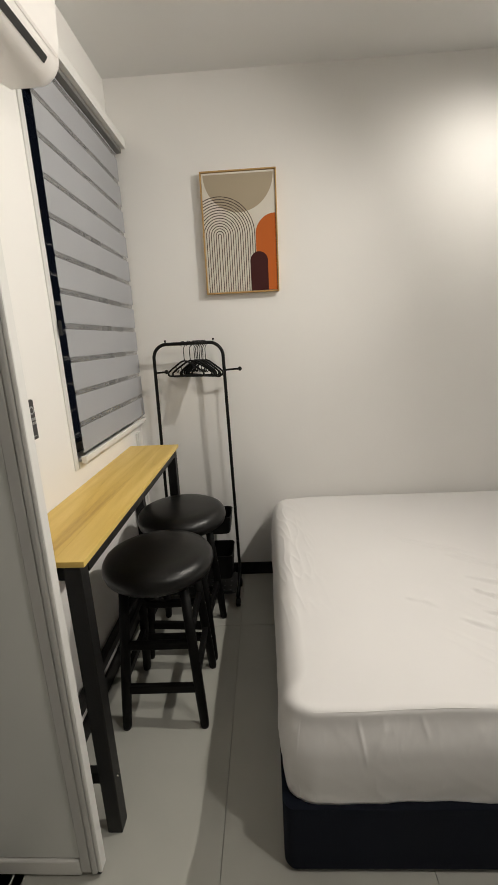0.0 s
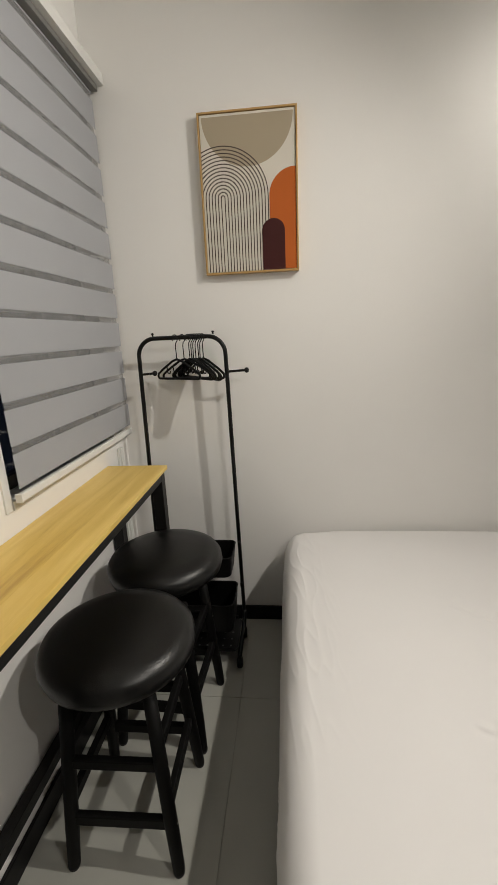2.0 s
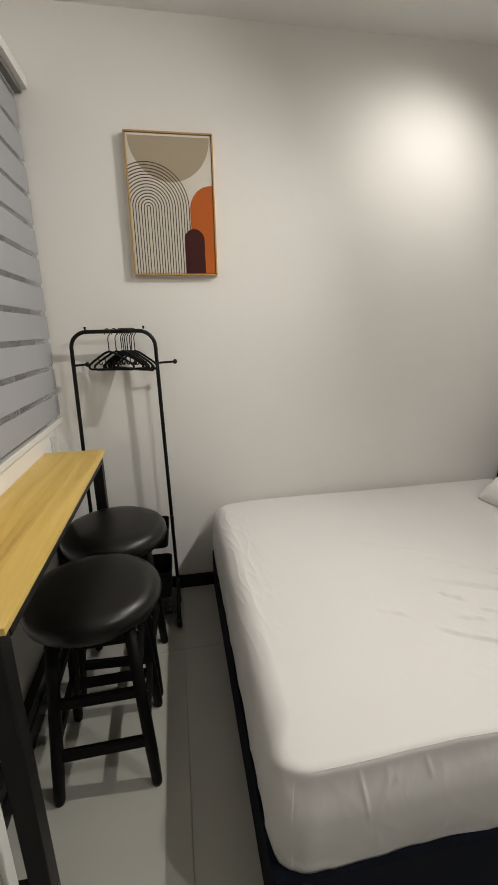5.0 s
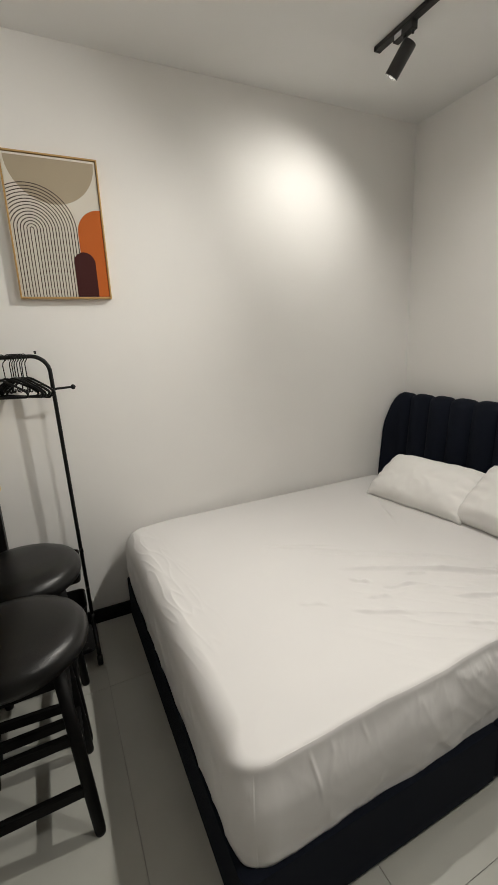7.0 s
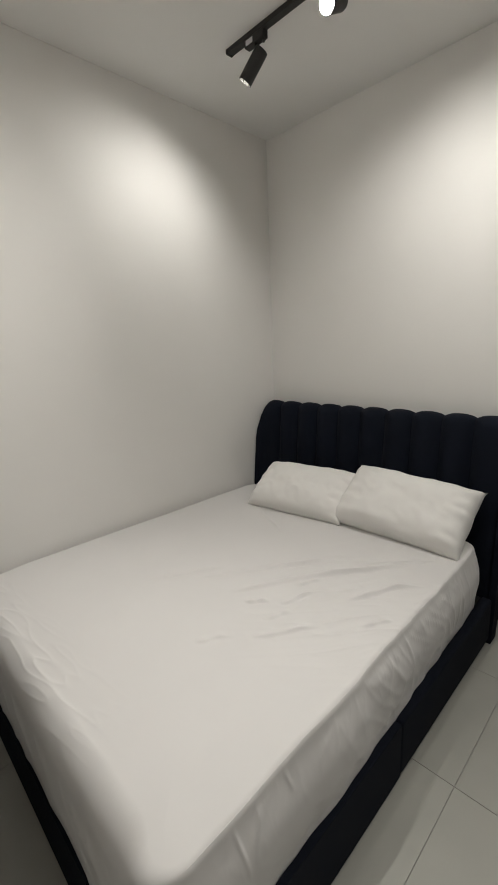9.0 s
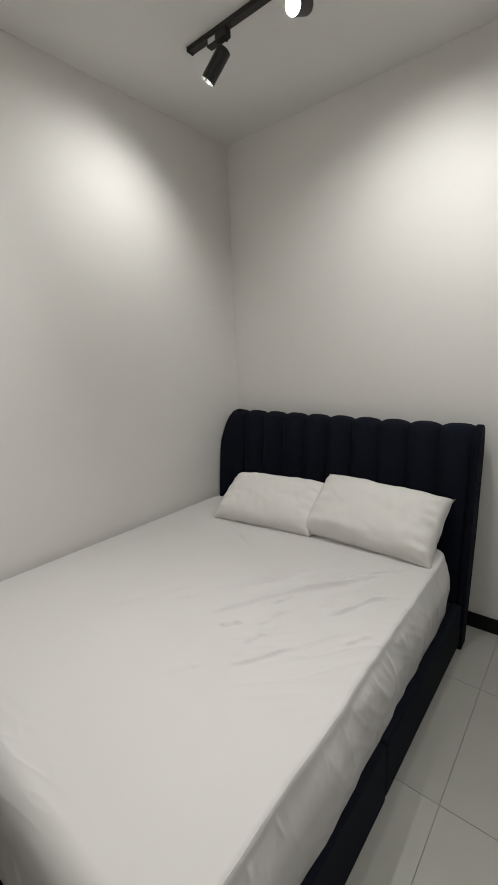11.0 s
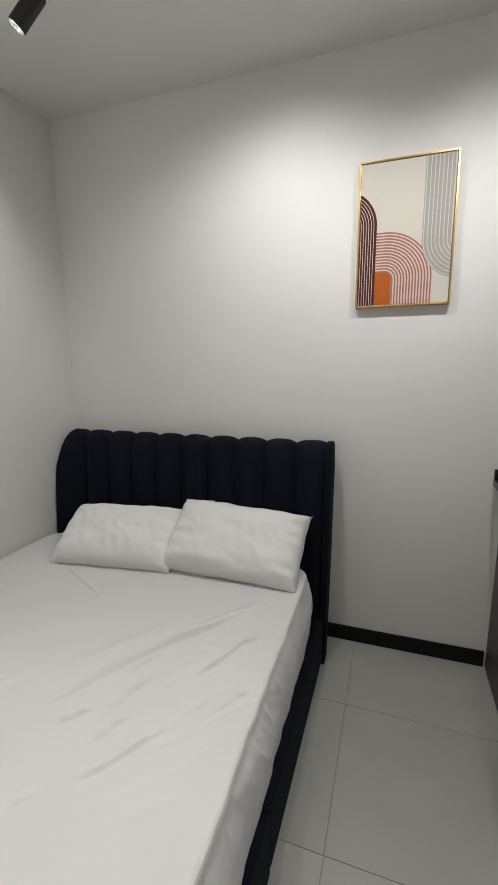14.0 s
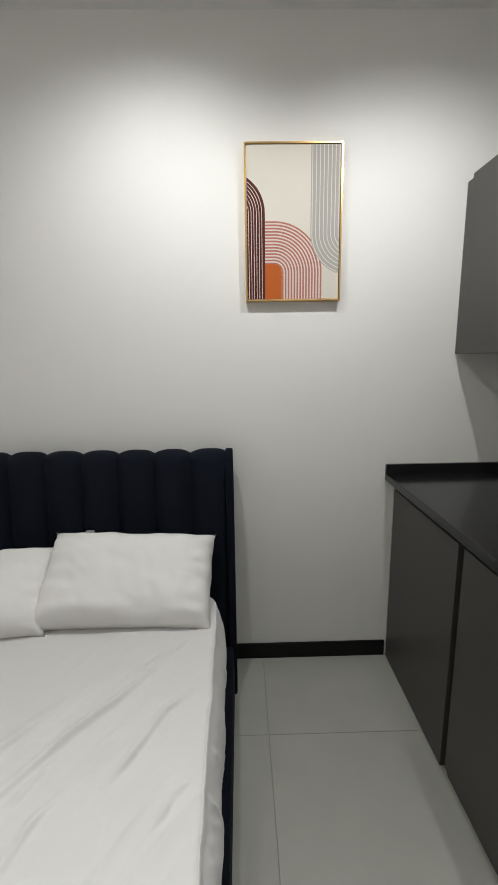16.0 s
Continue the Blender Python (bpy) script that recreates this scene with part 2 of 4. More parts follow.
def sweep(points, radius, n=10, closed=False, bm=None, radii=None):
    """A round bar along a line of points."""
    target = bm or bmesh.new()
    pts = [Vector(p) for p in points]
    rings, last = [], None
    for i, p in enumerate(pts):
        if closed:
            way = (pts[(i + 1) % len(pts)] - pts[i - 1]).normalized()
        else:
            way = (pts[min(i + 1, len(pts) - 1)] - pts[max(i - 1, 0)]).normalized()
        if last is None:
            a, b = ring_frame(way)
        else:
            a = (last - way * last.dot(way)).normalized()
            b = a.cross(way).normalized()
        last = a
        r = radii[i] if radii else radius
        rings.append([target.verts.new(p + (a * math.cos(k * math.tau / n) + b * math.sin(k * math.tau / n)) * r) for k in range(n)])
    pairs = list(zip(rings, rings[1:])) + ([(rings[-1], rings[0])] if closed else [])
    for r0, r1 in pairs:
        for k in range(n):
            target.faces.new((r0[k], r0[(k + 1) % n], r1[(k + 1) % n], r1[k]))
    if not closed:
        target.faces.new(rings[0])
        target.faces.new(rings[-1])
    return target


def lathe(profile, n=32, bm=None, centre=(0, 0, 0), caps=True):
    """Turned shape from (radius, height) pairs, closed at both ends or left as a ring."""
    target = bm or bmesh.new()
    c = Vector(centre)
    rings = [[target.verts.new(c + Vector((r * math.cos(k * math.tau / n), r * math.sin(k * math.tau / n), z))) for k in range(n)] for r, z in profile]
    for r0, r1 in zip(rings, rings[1:]):
        for k in range(n):
            target.faces.new((r0[k], r0[(k + 1) % n], r1[(k + 1) % n], r1[k]))
    if caps:
        target.faces.new(rings[0])
        target.faces.new(rings[-1])
    return target


def arc(c, r, a0, a1, n=8):
    """Points on an arc in 2D, degrees."""
    return [(c[0] + r * math.cos(radians(a0 + (a1 - a0) * i / n)), c[1] + r * math.sin(radians(a0 + (a1 - a0) * i / n))) for i in range(n + 1)]


def prism(outline, lo, hi, axis="z", bevel=0.0, bm=None):
    """A plate with a 2D outline, from lo to hi along an axis (outline in the two others, in xyz order)."""
    target = bm or bmesh.new()

    def place(u, v, w):
        return {"x": (w, u, v), "y": (u, w, v), "z": (u, v, w)}[axis]
    a = [target.verts.new(place(u, v, lo)) for u, v in outline]
    b = [target.verts.new(place(u, v, hi)) for u, v in outline]
    fa, fb = target.faces.new(a), target.faces.new(b)
    k = len(a)
    for i in range(k):
        target.faces.new((a[i], a[(i + 1) % k], b[(i + 1) % k], b[i]))
    if bevel:
        bmesh.ops.bevel(target, geom=list(fa.edges) + list(fb.edges), offset=bevel, segments=2, profile=0.5, affect="EDGES")
    return target


def smooth(v):
    v = min(1.0, max(0.0, v))
    return v * v * (3 - 2 * v)


# ---- room shell ----
T = 0.12


def wall_with_openings(axis, w0, w1, u0, u1, z0, z1, holes):
    """A wall slab between w0 and w1, along u, cut into blocks round its openings (u0, u1, z0, z1)."""
    bm = bmesh.new()
    us = sorted({u0, u1, *[h[0] for h in holes], *[h[1] for h in holes]})
    for a, b in zip(us, us[1:]):
        zs = [(z0, z1)]
        for h in holes:
            if h[0] <= a and b <= h[1]:
                zs = [s for s in ((z0, h[2]), (h[3], z1)) if s[1] - s[0] > 0.001]
        for lo, hi in zs:
            if axis == "x":
                box(w0, a, lo, w1, b, hi, bm=bm)
            else:
                box(a, w0, lo, b, w1, hi, bm=bm)
    bmesh.ops.remove_doubles(bm, verts=bm.verts, dist=0.0005)
    return bm


setting("wall_north", box(WX - T, NY, -0.1, EX + T, NY + T, CZ + 0.1), WALL, "plain white painted wall beside the bed", "wall")
setting("wall_east", box(EX, SY, -0.1, EX + T, NY, CZ + 0.1), WALL, "plain white painted wall behind the headboard", "wall")
WIN = (2.418, 3.165, 1.045, 2.47)
DOORWAY = (0.92, 1.795, 0.0, 2.06)
setting("wall_west", wall_with_openings("x", WX - T, WX, -0.80, NY, -0.1, CZ + 0.1, [WIN, DOORWAY]), WALL, "white painted wall with a window and a doorway", "wall")
setting("wall_south", box(WX, -0.80, -0.1, 1.30, -0.80 + T, CZ + 0.1), WALL, "plain white painted wall behind the entrance", "wall")
setting("wall_kitchen", box(1.30, SY - T, -0.1, EX + T, SY, CZ + 0.1), WALL, "white painted wall behind the kitchen units", "wall")
setting("wall_entry", box(1.30, -0.80, -0.1, 1.42, SY - T, CZ + 0.1), WALL, "white painted wall beside the entrance", "wall")
setting("ceiling", box(WX, -0.68, CZ, EX, NY, CZ + 0.1), CEIL, "plain white painted ceiling", "ceiling")
bath = bmesh.new()
box(-1.30, 0.80, -0.1, -1.20, 1.82, 2.5, bm=bath)
box(-1.20, 0.80, -0.1, WX - T, 0.90, 2.5, bm=bath)
box(-1.20, 1.797, -0.1, WX - T, 1.82, 2.5, bm=bath)
box(-1.30, 0.80, 2.5, WX - T, 1.82, 2.6, bm=bath)
setting("wall_bathroom", bath, WALL, "plain white walls of the small room behind the doorway", "wall")

floor = setting("floor", box(-1.30, -0.80, -0.12, EX, NY, -0.004), GROUT, "light grey porcelain tiles with thin dark joints", "floor")


def skirting(name, x0, y0, x1, y1):
    setting(name, box(x0, y0, 0.0005, x1, y1, 0.082, 0.003), BLACKTRIM, "glossy black skirting board along the wall", "skirting board")


skirting("baseboard_north", WX + 0.013, NY - 0.012, EX - 0.013, NY - 0.0005)
skirting("baseboard_east", EX - 0.012, 0.962, EX - 0.0005, NY - 0.0005)
skirting("baseboard_west", WX + 0.0005, 1.80, WX + 0.012, NY - 0.0005)

# ---- window and blind ----
win = setting("window_1", box(WX - 0.10, WIN[0], WIN[2], WX - 0.06, WIN[0] + 0.045, WIN[3]), BLACKALU, "black aluminium window behind a grey blind", "window")
part("window_frame", box(WX - 0.10, WIN[1] - 0.045, WIN[2], WX - 0.06, WIN[1], WIN[3], 0.003), BLACKALU, win)
part("window_frame", box(WX - 0.10, WIN[0] + 0.046, WIN[2], WX - 0.06, WIN[1] - 0.046, WIN[2] + 0.045, 0.003), BLACKALU, win)
part("window_frame", box(WX - 0.10, WIN[0] + 0.046, WIN[3] - 0.045, WX - 0.06, WIN[1] - 0.046, WIN[3], 0.003), BLACKALU, win)
part("mullion", box(WX - 0.095, 2.80, WIN[2] + 0.046, WX - 0.062, 2.84, WIN[3] - 0.046, 0.003), BLACKALU, win)
pane = part("pane", box(WX - 0.084, WIN[0] + 0.046, WIN[2] + 0.046, WX - 0.078, 2.799, WIN[3] - 0.046), GLASS, win)
pane2 = part("pane", box(WX - 0.084, 2.841, WIN[2] + 0.046, WX - 0.078, WIN[1] - 0.046, WIN[3] - 0.046), GLASS, win)
trim = setting("trim_1", box(WX - 0.055, WIN[0] - 0.030, WIN[2] - 0.03, WX + 0.006, WIN[0] - 0.0005, WIN[3] + 0.02, 0.002), WHITEALU, "thin white trim beside the window", "trim")
setting("window_sill", box(WX - 0.055, WIN[0], WIN[2] - 0.03, WX + 0.010, WIN[1], WIN[2] - 0.001, 0.003), WHITEALU, "white window sill below the blind", "window sill")

B0, B1, BZ0, BZ1 = 2.418, 3.287, 1.052, 2.47
blind = thing("roller_blind", "grey zebra roller blind, lowered over the window", "blind", at=(WX, B0, BZ0))


def at_blind(bm):
    bmesh.ops.translate(bm, verts=bm.verts, vec=Vector((-WX, -B0, -BZ0)))
    return bm


prof = [(WX + 0.001, BZ1), (WX + 0.082, BZ1)] + arc((WX + 0.070, BZ1 + 0.038), 0.012, 0, 80, 5) + [(WX + 0.001, BZ1 + 0.056)]
bm = bmesh.new()
a = [bm.verts.new((x, 2.406, z)) for x, z in prof]
b = [bm.verts.new((x, 3.298, z)) for x, z in prof]
bm.faces.new(a), bm.faces.new(b)
for i in range(len(a)):
    bm.faces.new((a[i], a[(i + 1) % len(a)], b[(i + 1) % len(a)], b[i]))
part("cassette", at_blind(bm), WHITEALU, blind, "white valance box")
part("cassette_lining", at_blind(box(WX + 0.004, 2.410, BZ1 - 0.022, WX + 0.060, 3.29, BZ1 - 0.001, 0.002)), VALANCE, blind, "dark grey lower edge of the box")
PITCH = 0.1235
z, k = BZ0 + 0.030 - 0.0005, 0
while z < BZ1 - 0.03:
    top = min(z + 0.101, BZ1 - 0.024)
    bm = bmesh.new()
    # cloth hangs with a slight ripple and uneven side edges
    cols = [B0 + (B1 - B0) * i / 14 for i in range(15)]
    front, back = [], []
    for zz in (z, (z + top) / 2, top):
        front.append([bm.verts.new((WX + 0.034 + 0.0012 * math.sin(y * 9 + zz * 5), y, zz)) for y in cols])
        back.append([bm.verts.new((WX + 0.0334 + 0.0012 * math.sin(y * 9 + zz * 5), y, zz)) for y in cols])
    for rows in (front, back):
        for r0, r1 in zip(rows, rows[1:]):
            for i in range(14):
                bm.faces.new((r0[i], r0[i + 1], r1[i + 1], r1[i]))
    part("slat", at_blind(bm), BLIND, blind)
    if top < BZ1 - 0.03:
        part("sheer_strip", at_blind(box(WX + 0.0336, B0 + 0.002, top + 0.0004, WX + 0.0340, B1 - 0.022, min(z + PITCH - 0.0004, BZ1 - 0.024))), SHEER, blind, "see-through dark mesh strip")
        # the rear layer hangs slightly askew behind the front one
        tilt = 0.010 + 0.045 * smooth((z - 1.35) / 0.9)
        rear = [(B0 + 0.030, z - 0.008), (B1 - 0.045, z - 0.008 + tilt), (B1 - 0.045, z + 0.093 + tilt), (B0 + 0.030, z + 0.093)]
        part("rear_slat", at_blind(prism(rear, WX + 0.0200, WX + 0.0206, "x")), BLIND, blind)
    z += PITCH
    k += 1
part("bottom_bar", at_blind(box(WX + 0.024, B0 - 0.002, BZ0 - 0.010, WX + 0.042, B1 - 0.004, BZ0 + 0.016, 0.004)), WHITEALU, blind, "white bottom rail")
part("end_cap", at_blind(box(WX + 0.022, B0 - 0.008, BZ0 - 0.011, WX + 0.044, B0 - 0.0025, BZ0 + 0.017, 0.002)), WHITEALU, blind)
part("latch", at_blind(box(WX + 0.012, B0 - 0.012, 1.53, WX + 0.024, B0 - 0.003, 1.585, 0.003)), BLACKGAP, blind, "small black latch")

trunk = thing("cable_trunking", "white plastic cable trunking in the corner below the window", "cable cover", at=(WX, 3.20, 0.09))
part("cover", box(0.0005, -0.013, 0.0, 0.016, 0.013, 0.90, 0.003), WHITEALU, trunk)
part("cover", box(0.0005, -0.030, -0.002, 0.010, -0.0135, 0.90, 0.002), WHITEALU, trunk)

# ---- air conditioner ----
AY0, AY1, AZ0, AZ1 = 1.50, 2.280, 2.222, 2.512
ac = thing("air_conditioner", "white wall-mounted air conditioner above the window side", "air conditioner", at=(WX, AY0, AZ0))


def ac_profile(grow=0.0):
    return [(0.001, 0.03), (0.05, -grow), (0.12, -grow)] + arc((0.135, 0.075), 0.075 + grow, -80, -20, 14) + arc((0.165, 0.22), 0.055 + grow, 0, 70, 14) + [(0.13, 0.29 + grow), (0.001, 0.29 + grow)]


bm = bmesh.new()
L = AY1 - AY0
ends = []
for y, s in ((0.0, 0.86), (0.012, 0.96), (0.04, 1.0), (L - 0.04, 1.0), (L - 0.016, 0.97), (L - 0.004, 0.90), (L, 0.80)):
    ends.append([bm.verts.new((0.001 + (x - 0.001) * s, y, 0.145 + (z - 0.145) * s)) for x, z in ac_profile()])
for r0, r1 in zip(ends, ends[1:]):
    for i in range(len(r0)):
        bm.faces.new((r0[i], r0[(i + 1) % len(r0)], r1[(i + 1) % len(r0)], r1[i]))
bm.faces.new(ends[0]), bm.faces.new(ends[-1])
part("body", bm, ACWHITE, ac, smooth=True).data.set_sharp_from_angle(angle=radians(38))
bm = bmesh.new()
fp = [(0.2075, 0.054), (0.2125, 0.060), (0.2165, 0.085)] + [(x, z) for x, z in arc((0.165, 0.215), 0.0595, -12, 66, 16)] + [(0.175, 0.268), (0.180, 0.09)]
prism([(x, z) for x, z in fp], 0.03, L - 0.045, axis="y", bm=bm)
part("front_panel", bm, ACWHITE, ac, "smooth white front panel", smooth=True).data.set_sharp_from_angle(angle=radians(30))
part("vent_slot", prism(arc((0.135, 0.075), 0.0768, -46, -32, 8) + arc((0.135, 0.075), 0.066, -32, -46, 8), 0.06, L - 0.09, axis="y"), ACDARK, ac, "dark air outlet slot")
part("flap", prism(arc((0.135, 0.075), 0.0785, -84, -48, 8) + arc((0.135, 0.075), 0.072, -48, -84, 8), 0.06, L - 0.09, axis="y"), ACWHITE, ac)
part("side_mark", box(0.10, L - 0.0005, 0.20, 0.104, L + 0.0012, 0.235, 0.001), BUTTON, ac)

# ---- remote control on the wall ----
remote = thing("remote_control", "dark air conditioner remote in a wall holder", "remote control", at=(WX, 2.118, 1.206))
part("holder", box(0.0005, -0.024, -0.004, 0.010, 0.024, 0.05, 0.003), REMOTE, remote)
part("handset", box(0.0105, -0.021, 0.002, 0.024, 0.021, 0.128, 0.004), REMOTE, remote)
for r in range(2):
    for c in range(3):
        part("button", box(0.0235, -0.014 + c * 0.0105, 0.050 + r * 0.013, 0.0255, -0.0065 + c * 0.0105, 0.059 + r * 0.013, 0.001), BUTTON, remote)
part("marking", box(0.0238, -0.010, 0.012, 0.0243, 0.010, 0.015), BUTTON, remote, "small grey lettering")
part("button", lathe([(0.008, -0.001), (0.013, -0.001), (0.013, 0.001), (0.008, 0.001)], 20, caps=False), BUTTON, remote, "round selector").matrix_basis = pose(0.0245, 0, 0.095, 0, 90, 0)

# ---- folding door at the doorway ----
door = tagged(thing("door_1", "grey folding door with white frame profiles, folded open", "door", at=(0.0, 1.70, 0.017)), kind="structure")
DEEP, DH = 0.309, 2.02
for y0, DW in ((0.0, DEEP), (0.046, DEEP - 0.045)):
    leaf = part("leaf", box(-0.14, y0 + 0.010, 0.05, DW - 0.062, y0 + 0.030, DH - 0.06, 0.002), DOORGREY, door, "smooth grey panel")
    part("stile", box(DW - 0.060, y0 + 0.002, 0.004, DW - 0.030, y0 + 0.038, DH, 0.004), DOORPROFILE, leaf, "grey frame profile")
    part("stile", box(DW - 0.0295, y0, 0.0, DW - 0.013, y0 + 0.040, DH, 0.005), DOORPROFILE, leaf, "grey frame profile")
    part("edge_strip", box(DW - 0.0125, y0 + 0.004, 0.002, DW, y0 + 0.036, DH, 0.004), WHITEALU, leaf, "bright white edge strip")
    part("rail", box(-0.14, y0 + 0.003, -0.010, DW - 0.0605, y0 + 0.037, 0.046, 0.006), DOORWHITE, leaf, "white bottom rail")
    part("rail", box(-0.14, y0 + 0.003, DH - 0.056, DW - 0.0605, y0 + 0.037, DH, 0.006), DOORWHITE, leaf, "white top rail")
    part("foot", box(DW - 0.03, y0 + 0.008, -0.0115, DW - 0.006, y0 + 0.032, -0.0005, 0.003), ACDARK, leaf, "black corner foot")

# the folded leaves hang slightly out of plumb
door.rotation_euler = (0, radians(0.42), 0)

# ---- bar table ----
TX0, TX1, TY0, TY1, TZ = WX + 0.002, 0.343, 1.814, 3.058, 0.945
table = thing("bar_table", "narrow oak-topped bar table with black metal frame", "table", at=(TX0, TY0, 0))
TW, TL = TX1 - TX0, TY1 - TY0
part("tabletop", box(0, 0, TZ - 0.017, TW, TL, TZ, 0.0015), OAK, table, "yellow oak laminate top")
part("apron", box(TW - 0.036, 0.052, TZ - 0.058, TW - 0.013, TL - 0.052, TZ - 0.0175, 0.002), STEEL, table)
part("apron", box(0.004, 0.052, TZ - 0.058, 0.030, TL - 0.052, TZ - 0.0175, 0.002), STEEL, table)
for y in (0.006, TL - 0.050):
    part("apron", box(0.052, y, TZ - 0.058, TW - 0.052, y + 0.044, TZ - 0.0175, 0.002), STEEL, table)
    part("footrest", box(0.052, y + 0.008, 0.182, TW - 0.052, y + 0.036, 0.222, 0.002), STEEL, table)
for x in (0.004, TW - 0.060):
    for y in (0.001, TL - 0.051):
        leg = part("leg", box(x, y, 0.0, x + 0.047, y + 0.047, TZ - 0.0175, 0.003), STEEL, table)
        part("bolt", lathe([(0.005, -0.002), (0.005, 0.001), (0.002, 0.003)], 12), SCREW, leg).matrix_basis = pose(x + 0.0475, y + 0.026, 0.202, 0, 90, 0)
part("footrest", box(0.010, 0.052, 0.182, 0.044, TL - 0.052, 0.222, 0.002), STEEL, table)


# ---- bar stools ----
def bar_stool(label, m, shift=0.0):
    s = thing("bar_stool", label, "stool", "bar stools at the table")
    H, R = 0.700, 0.217
    seat = [(0.05, H - 0.090), (R - 0.020, H - 0.088), (R - 0.006, H - 0.076), (R, H - 0.056), (R - 0.002, H - 0.037), (R - 0.013, H - 0.019), (R - 0.036, H - 0.007), (R - 0.075, H - 0.001), (0.06, H), (0.01, H)]
    part("seat", lathe(seat, 56, centre=(0, shift, 0)), LEATHER, s, "round padded black leatherette seat", smooth=True)
    part("seat_base", lathe([(0.145, H - 0.110), (0.158, H - 0.104), (0.158, H - 0.0905), (0.05, H - 0.0905)], 40, centre=(0, shift * 0.7, 0)), LEGWOOD, s)

    def leg_at(sx, sy, h):
        f = h / (H - 0.11)
        return Vector((sx * (0.156 - 0.042 * f), sy * (0.156 - 0.042 * f), h))
    for sx in (-1, 1):
        for sy in (-1, 1):
            pts = [leg_at(sx, sy, h) for h in (0.0, 0.012, 0.14, 0.34, H - 0.1105)]
            leg = part("leg", sweep(pts, 0.016, 14, radii=[0.0155, 0.0175, 0.0195, 0.0195, 0.0185]), LEGWOOD, s, smooth=True)
            for h in (0.175, 0.36):
                p = leg_at(sx, sy, h)
                part("screw", lathe([(0.0045, -0.003), (0.0045, 0.0005), (0.002, 0.002)], 10), SCREW, leg).matrix_basis = Matrix.Translation(p + Vector((0.0188 * sx, 0, 0))) @ pose(0, 0, 0, 0, 90 * sx, 0)
    for h, wide in ((0.175, 0.038), (0.362, 0.034)):
        p = leg_at(1, 1, h)
        for sy in (-1, 1):
            part("rung", box(-p.x + 0.012, sy * p.y - 0.0105, h - wide / 2, p.x - 0.012, sy * p.y + 0.0105, h + wide / 2, 0.005), LEGWOOD, s)
        q = leg_at(1, 1, h + 0.05)
        for sx in (-1, 1):
            part("rung", box(sx * q.x - 0.0105, -q.y + 0.012, h + 0.05 - wide / 2, sx * q.x + 0.0105, q.y - 0.012, h + 0.05 + wide / 2, 0.004), LEGWOOD, s)
    s.matrix_basis = m
    return s


bar_stool("black bar stool with round padded seat, at the table", pose(0.381, 2.341, 0, 0, 0, 1))
bar_stool("black bar stool with round padded seat, beside the clothes rack", pose(0.389, 2.712, 0, 0, 0, -3), 0.063)

# ---- clothes rack ----
RY, RX0, RX1, RZ = 3.197, 0.221, 0.606, 1.478
rack = thing("clothes_rack", "black metal garment rack on castors with two shelf trays", "clothes rack", at=(0, 0, 0))
top = [(RX0 - 0.012, RY, 0.10)] + [(RX0 - 0.008, RY, 0.7)] + [(x, RY, z) for x, z in arc((RX0 + 0.075, RZ - 0.075), 0.075, 180, 90, 8)] + [(x, RY, z) for x, z in arc((RX1 - 0.075, RZ - 0.075), 0.075, 90, 0, 8)] + [(RX1 + 0.012, RY, 0.7), (RX1 + 0.022, RY, 0.10)]
part("frame", sweep(top, 0.0092, 12), RACKPIPE, rack, smooth=True)
for x in (RX0 + 0.07, RX1 - 0.05):
    part("stud", lathe([(0.004, 0.0), (0.004, 0.006), (0.006, 0.008), (0.006, 0.012), (0.003, 0.014)], 10, centre=(x, RY, RZ + 0.009)), RACKPIPE, rack)
for x0, x1 in ((RX0 + 0.004, RX0 + 0.058), (RX1 + 0.004, RX1 + 0.084)):
    peg = part("peg", sweep([(x0, RY, 1.325), (x1, RY + 0.006, 1.328)], 0.0055, 10), RACKPIPE, rack)
    part("ball", lathe([(0.002, -0.012), (0.008, -0.009), (0.0115, 0), (0.008, 0.009), (0.002, 0.012)], 14, centre=(x1 + 0.004, RY + 0.006, 1.328)), RACKPIPE, peg, smooth=True)


def pan(x0, x1, y0, y1, r, n=5):
    """Rounded rectangle in plan."""
    return (arc((x1 - r, y0 + r), r, -90, 0, n) + arc((x1 - r, y1 - r), r, 0, 90, n)
            + arc((x0 + r, y1 - r), r, 90, 180, n) + arc((x0 + r, y0 + r), r, 180, 270, n))


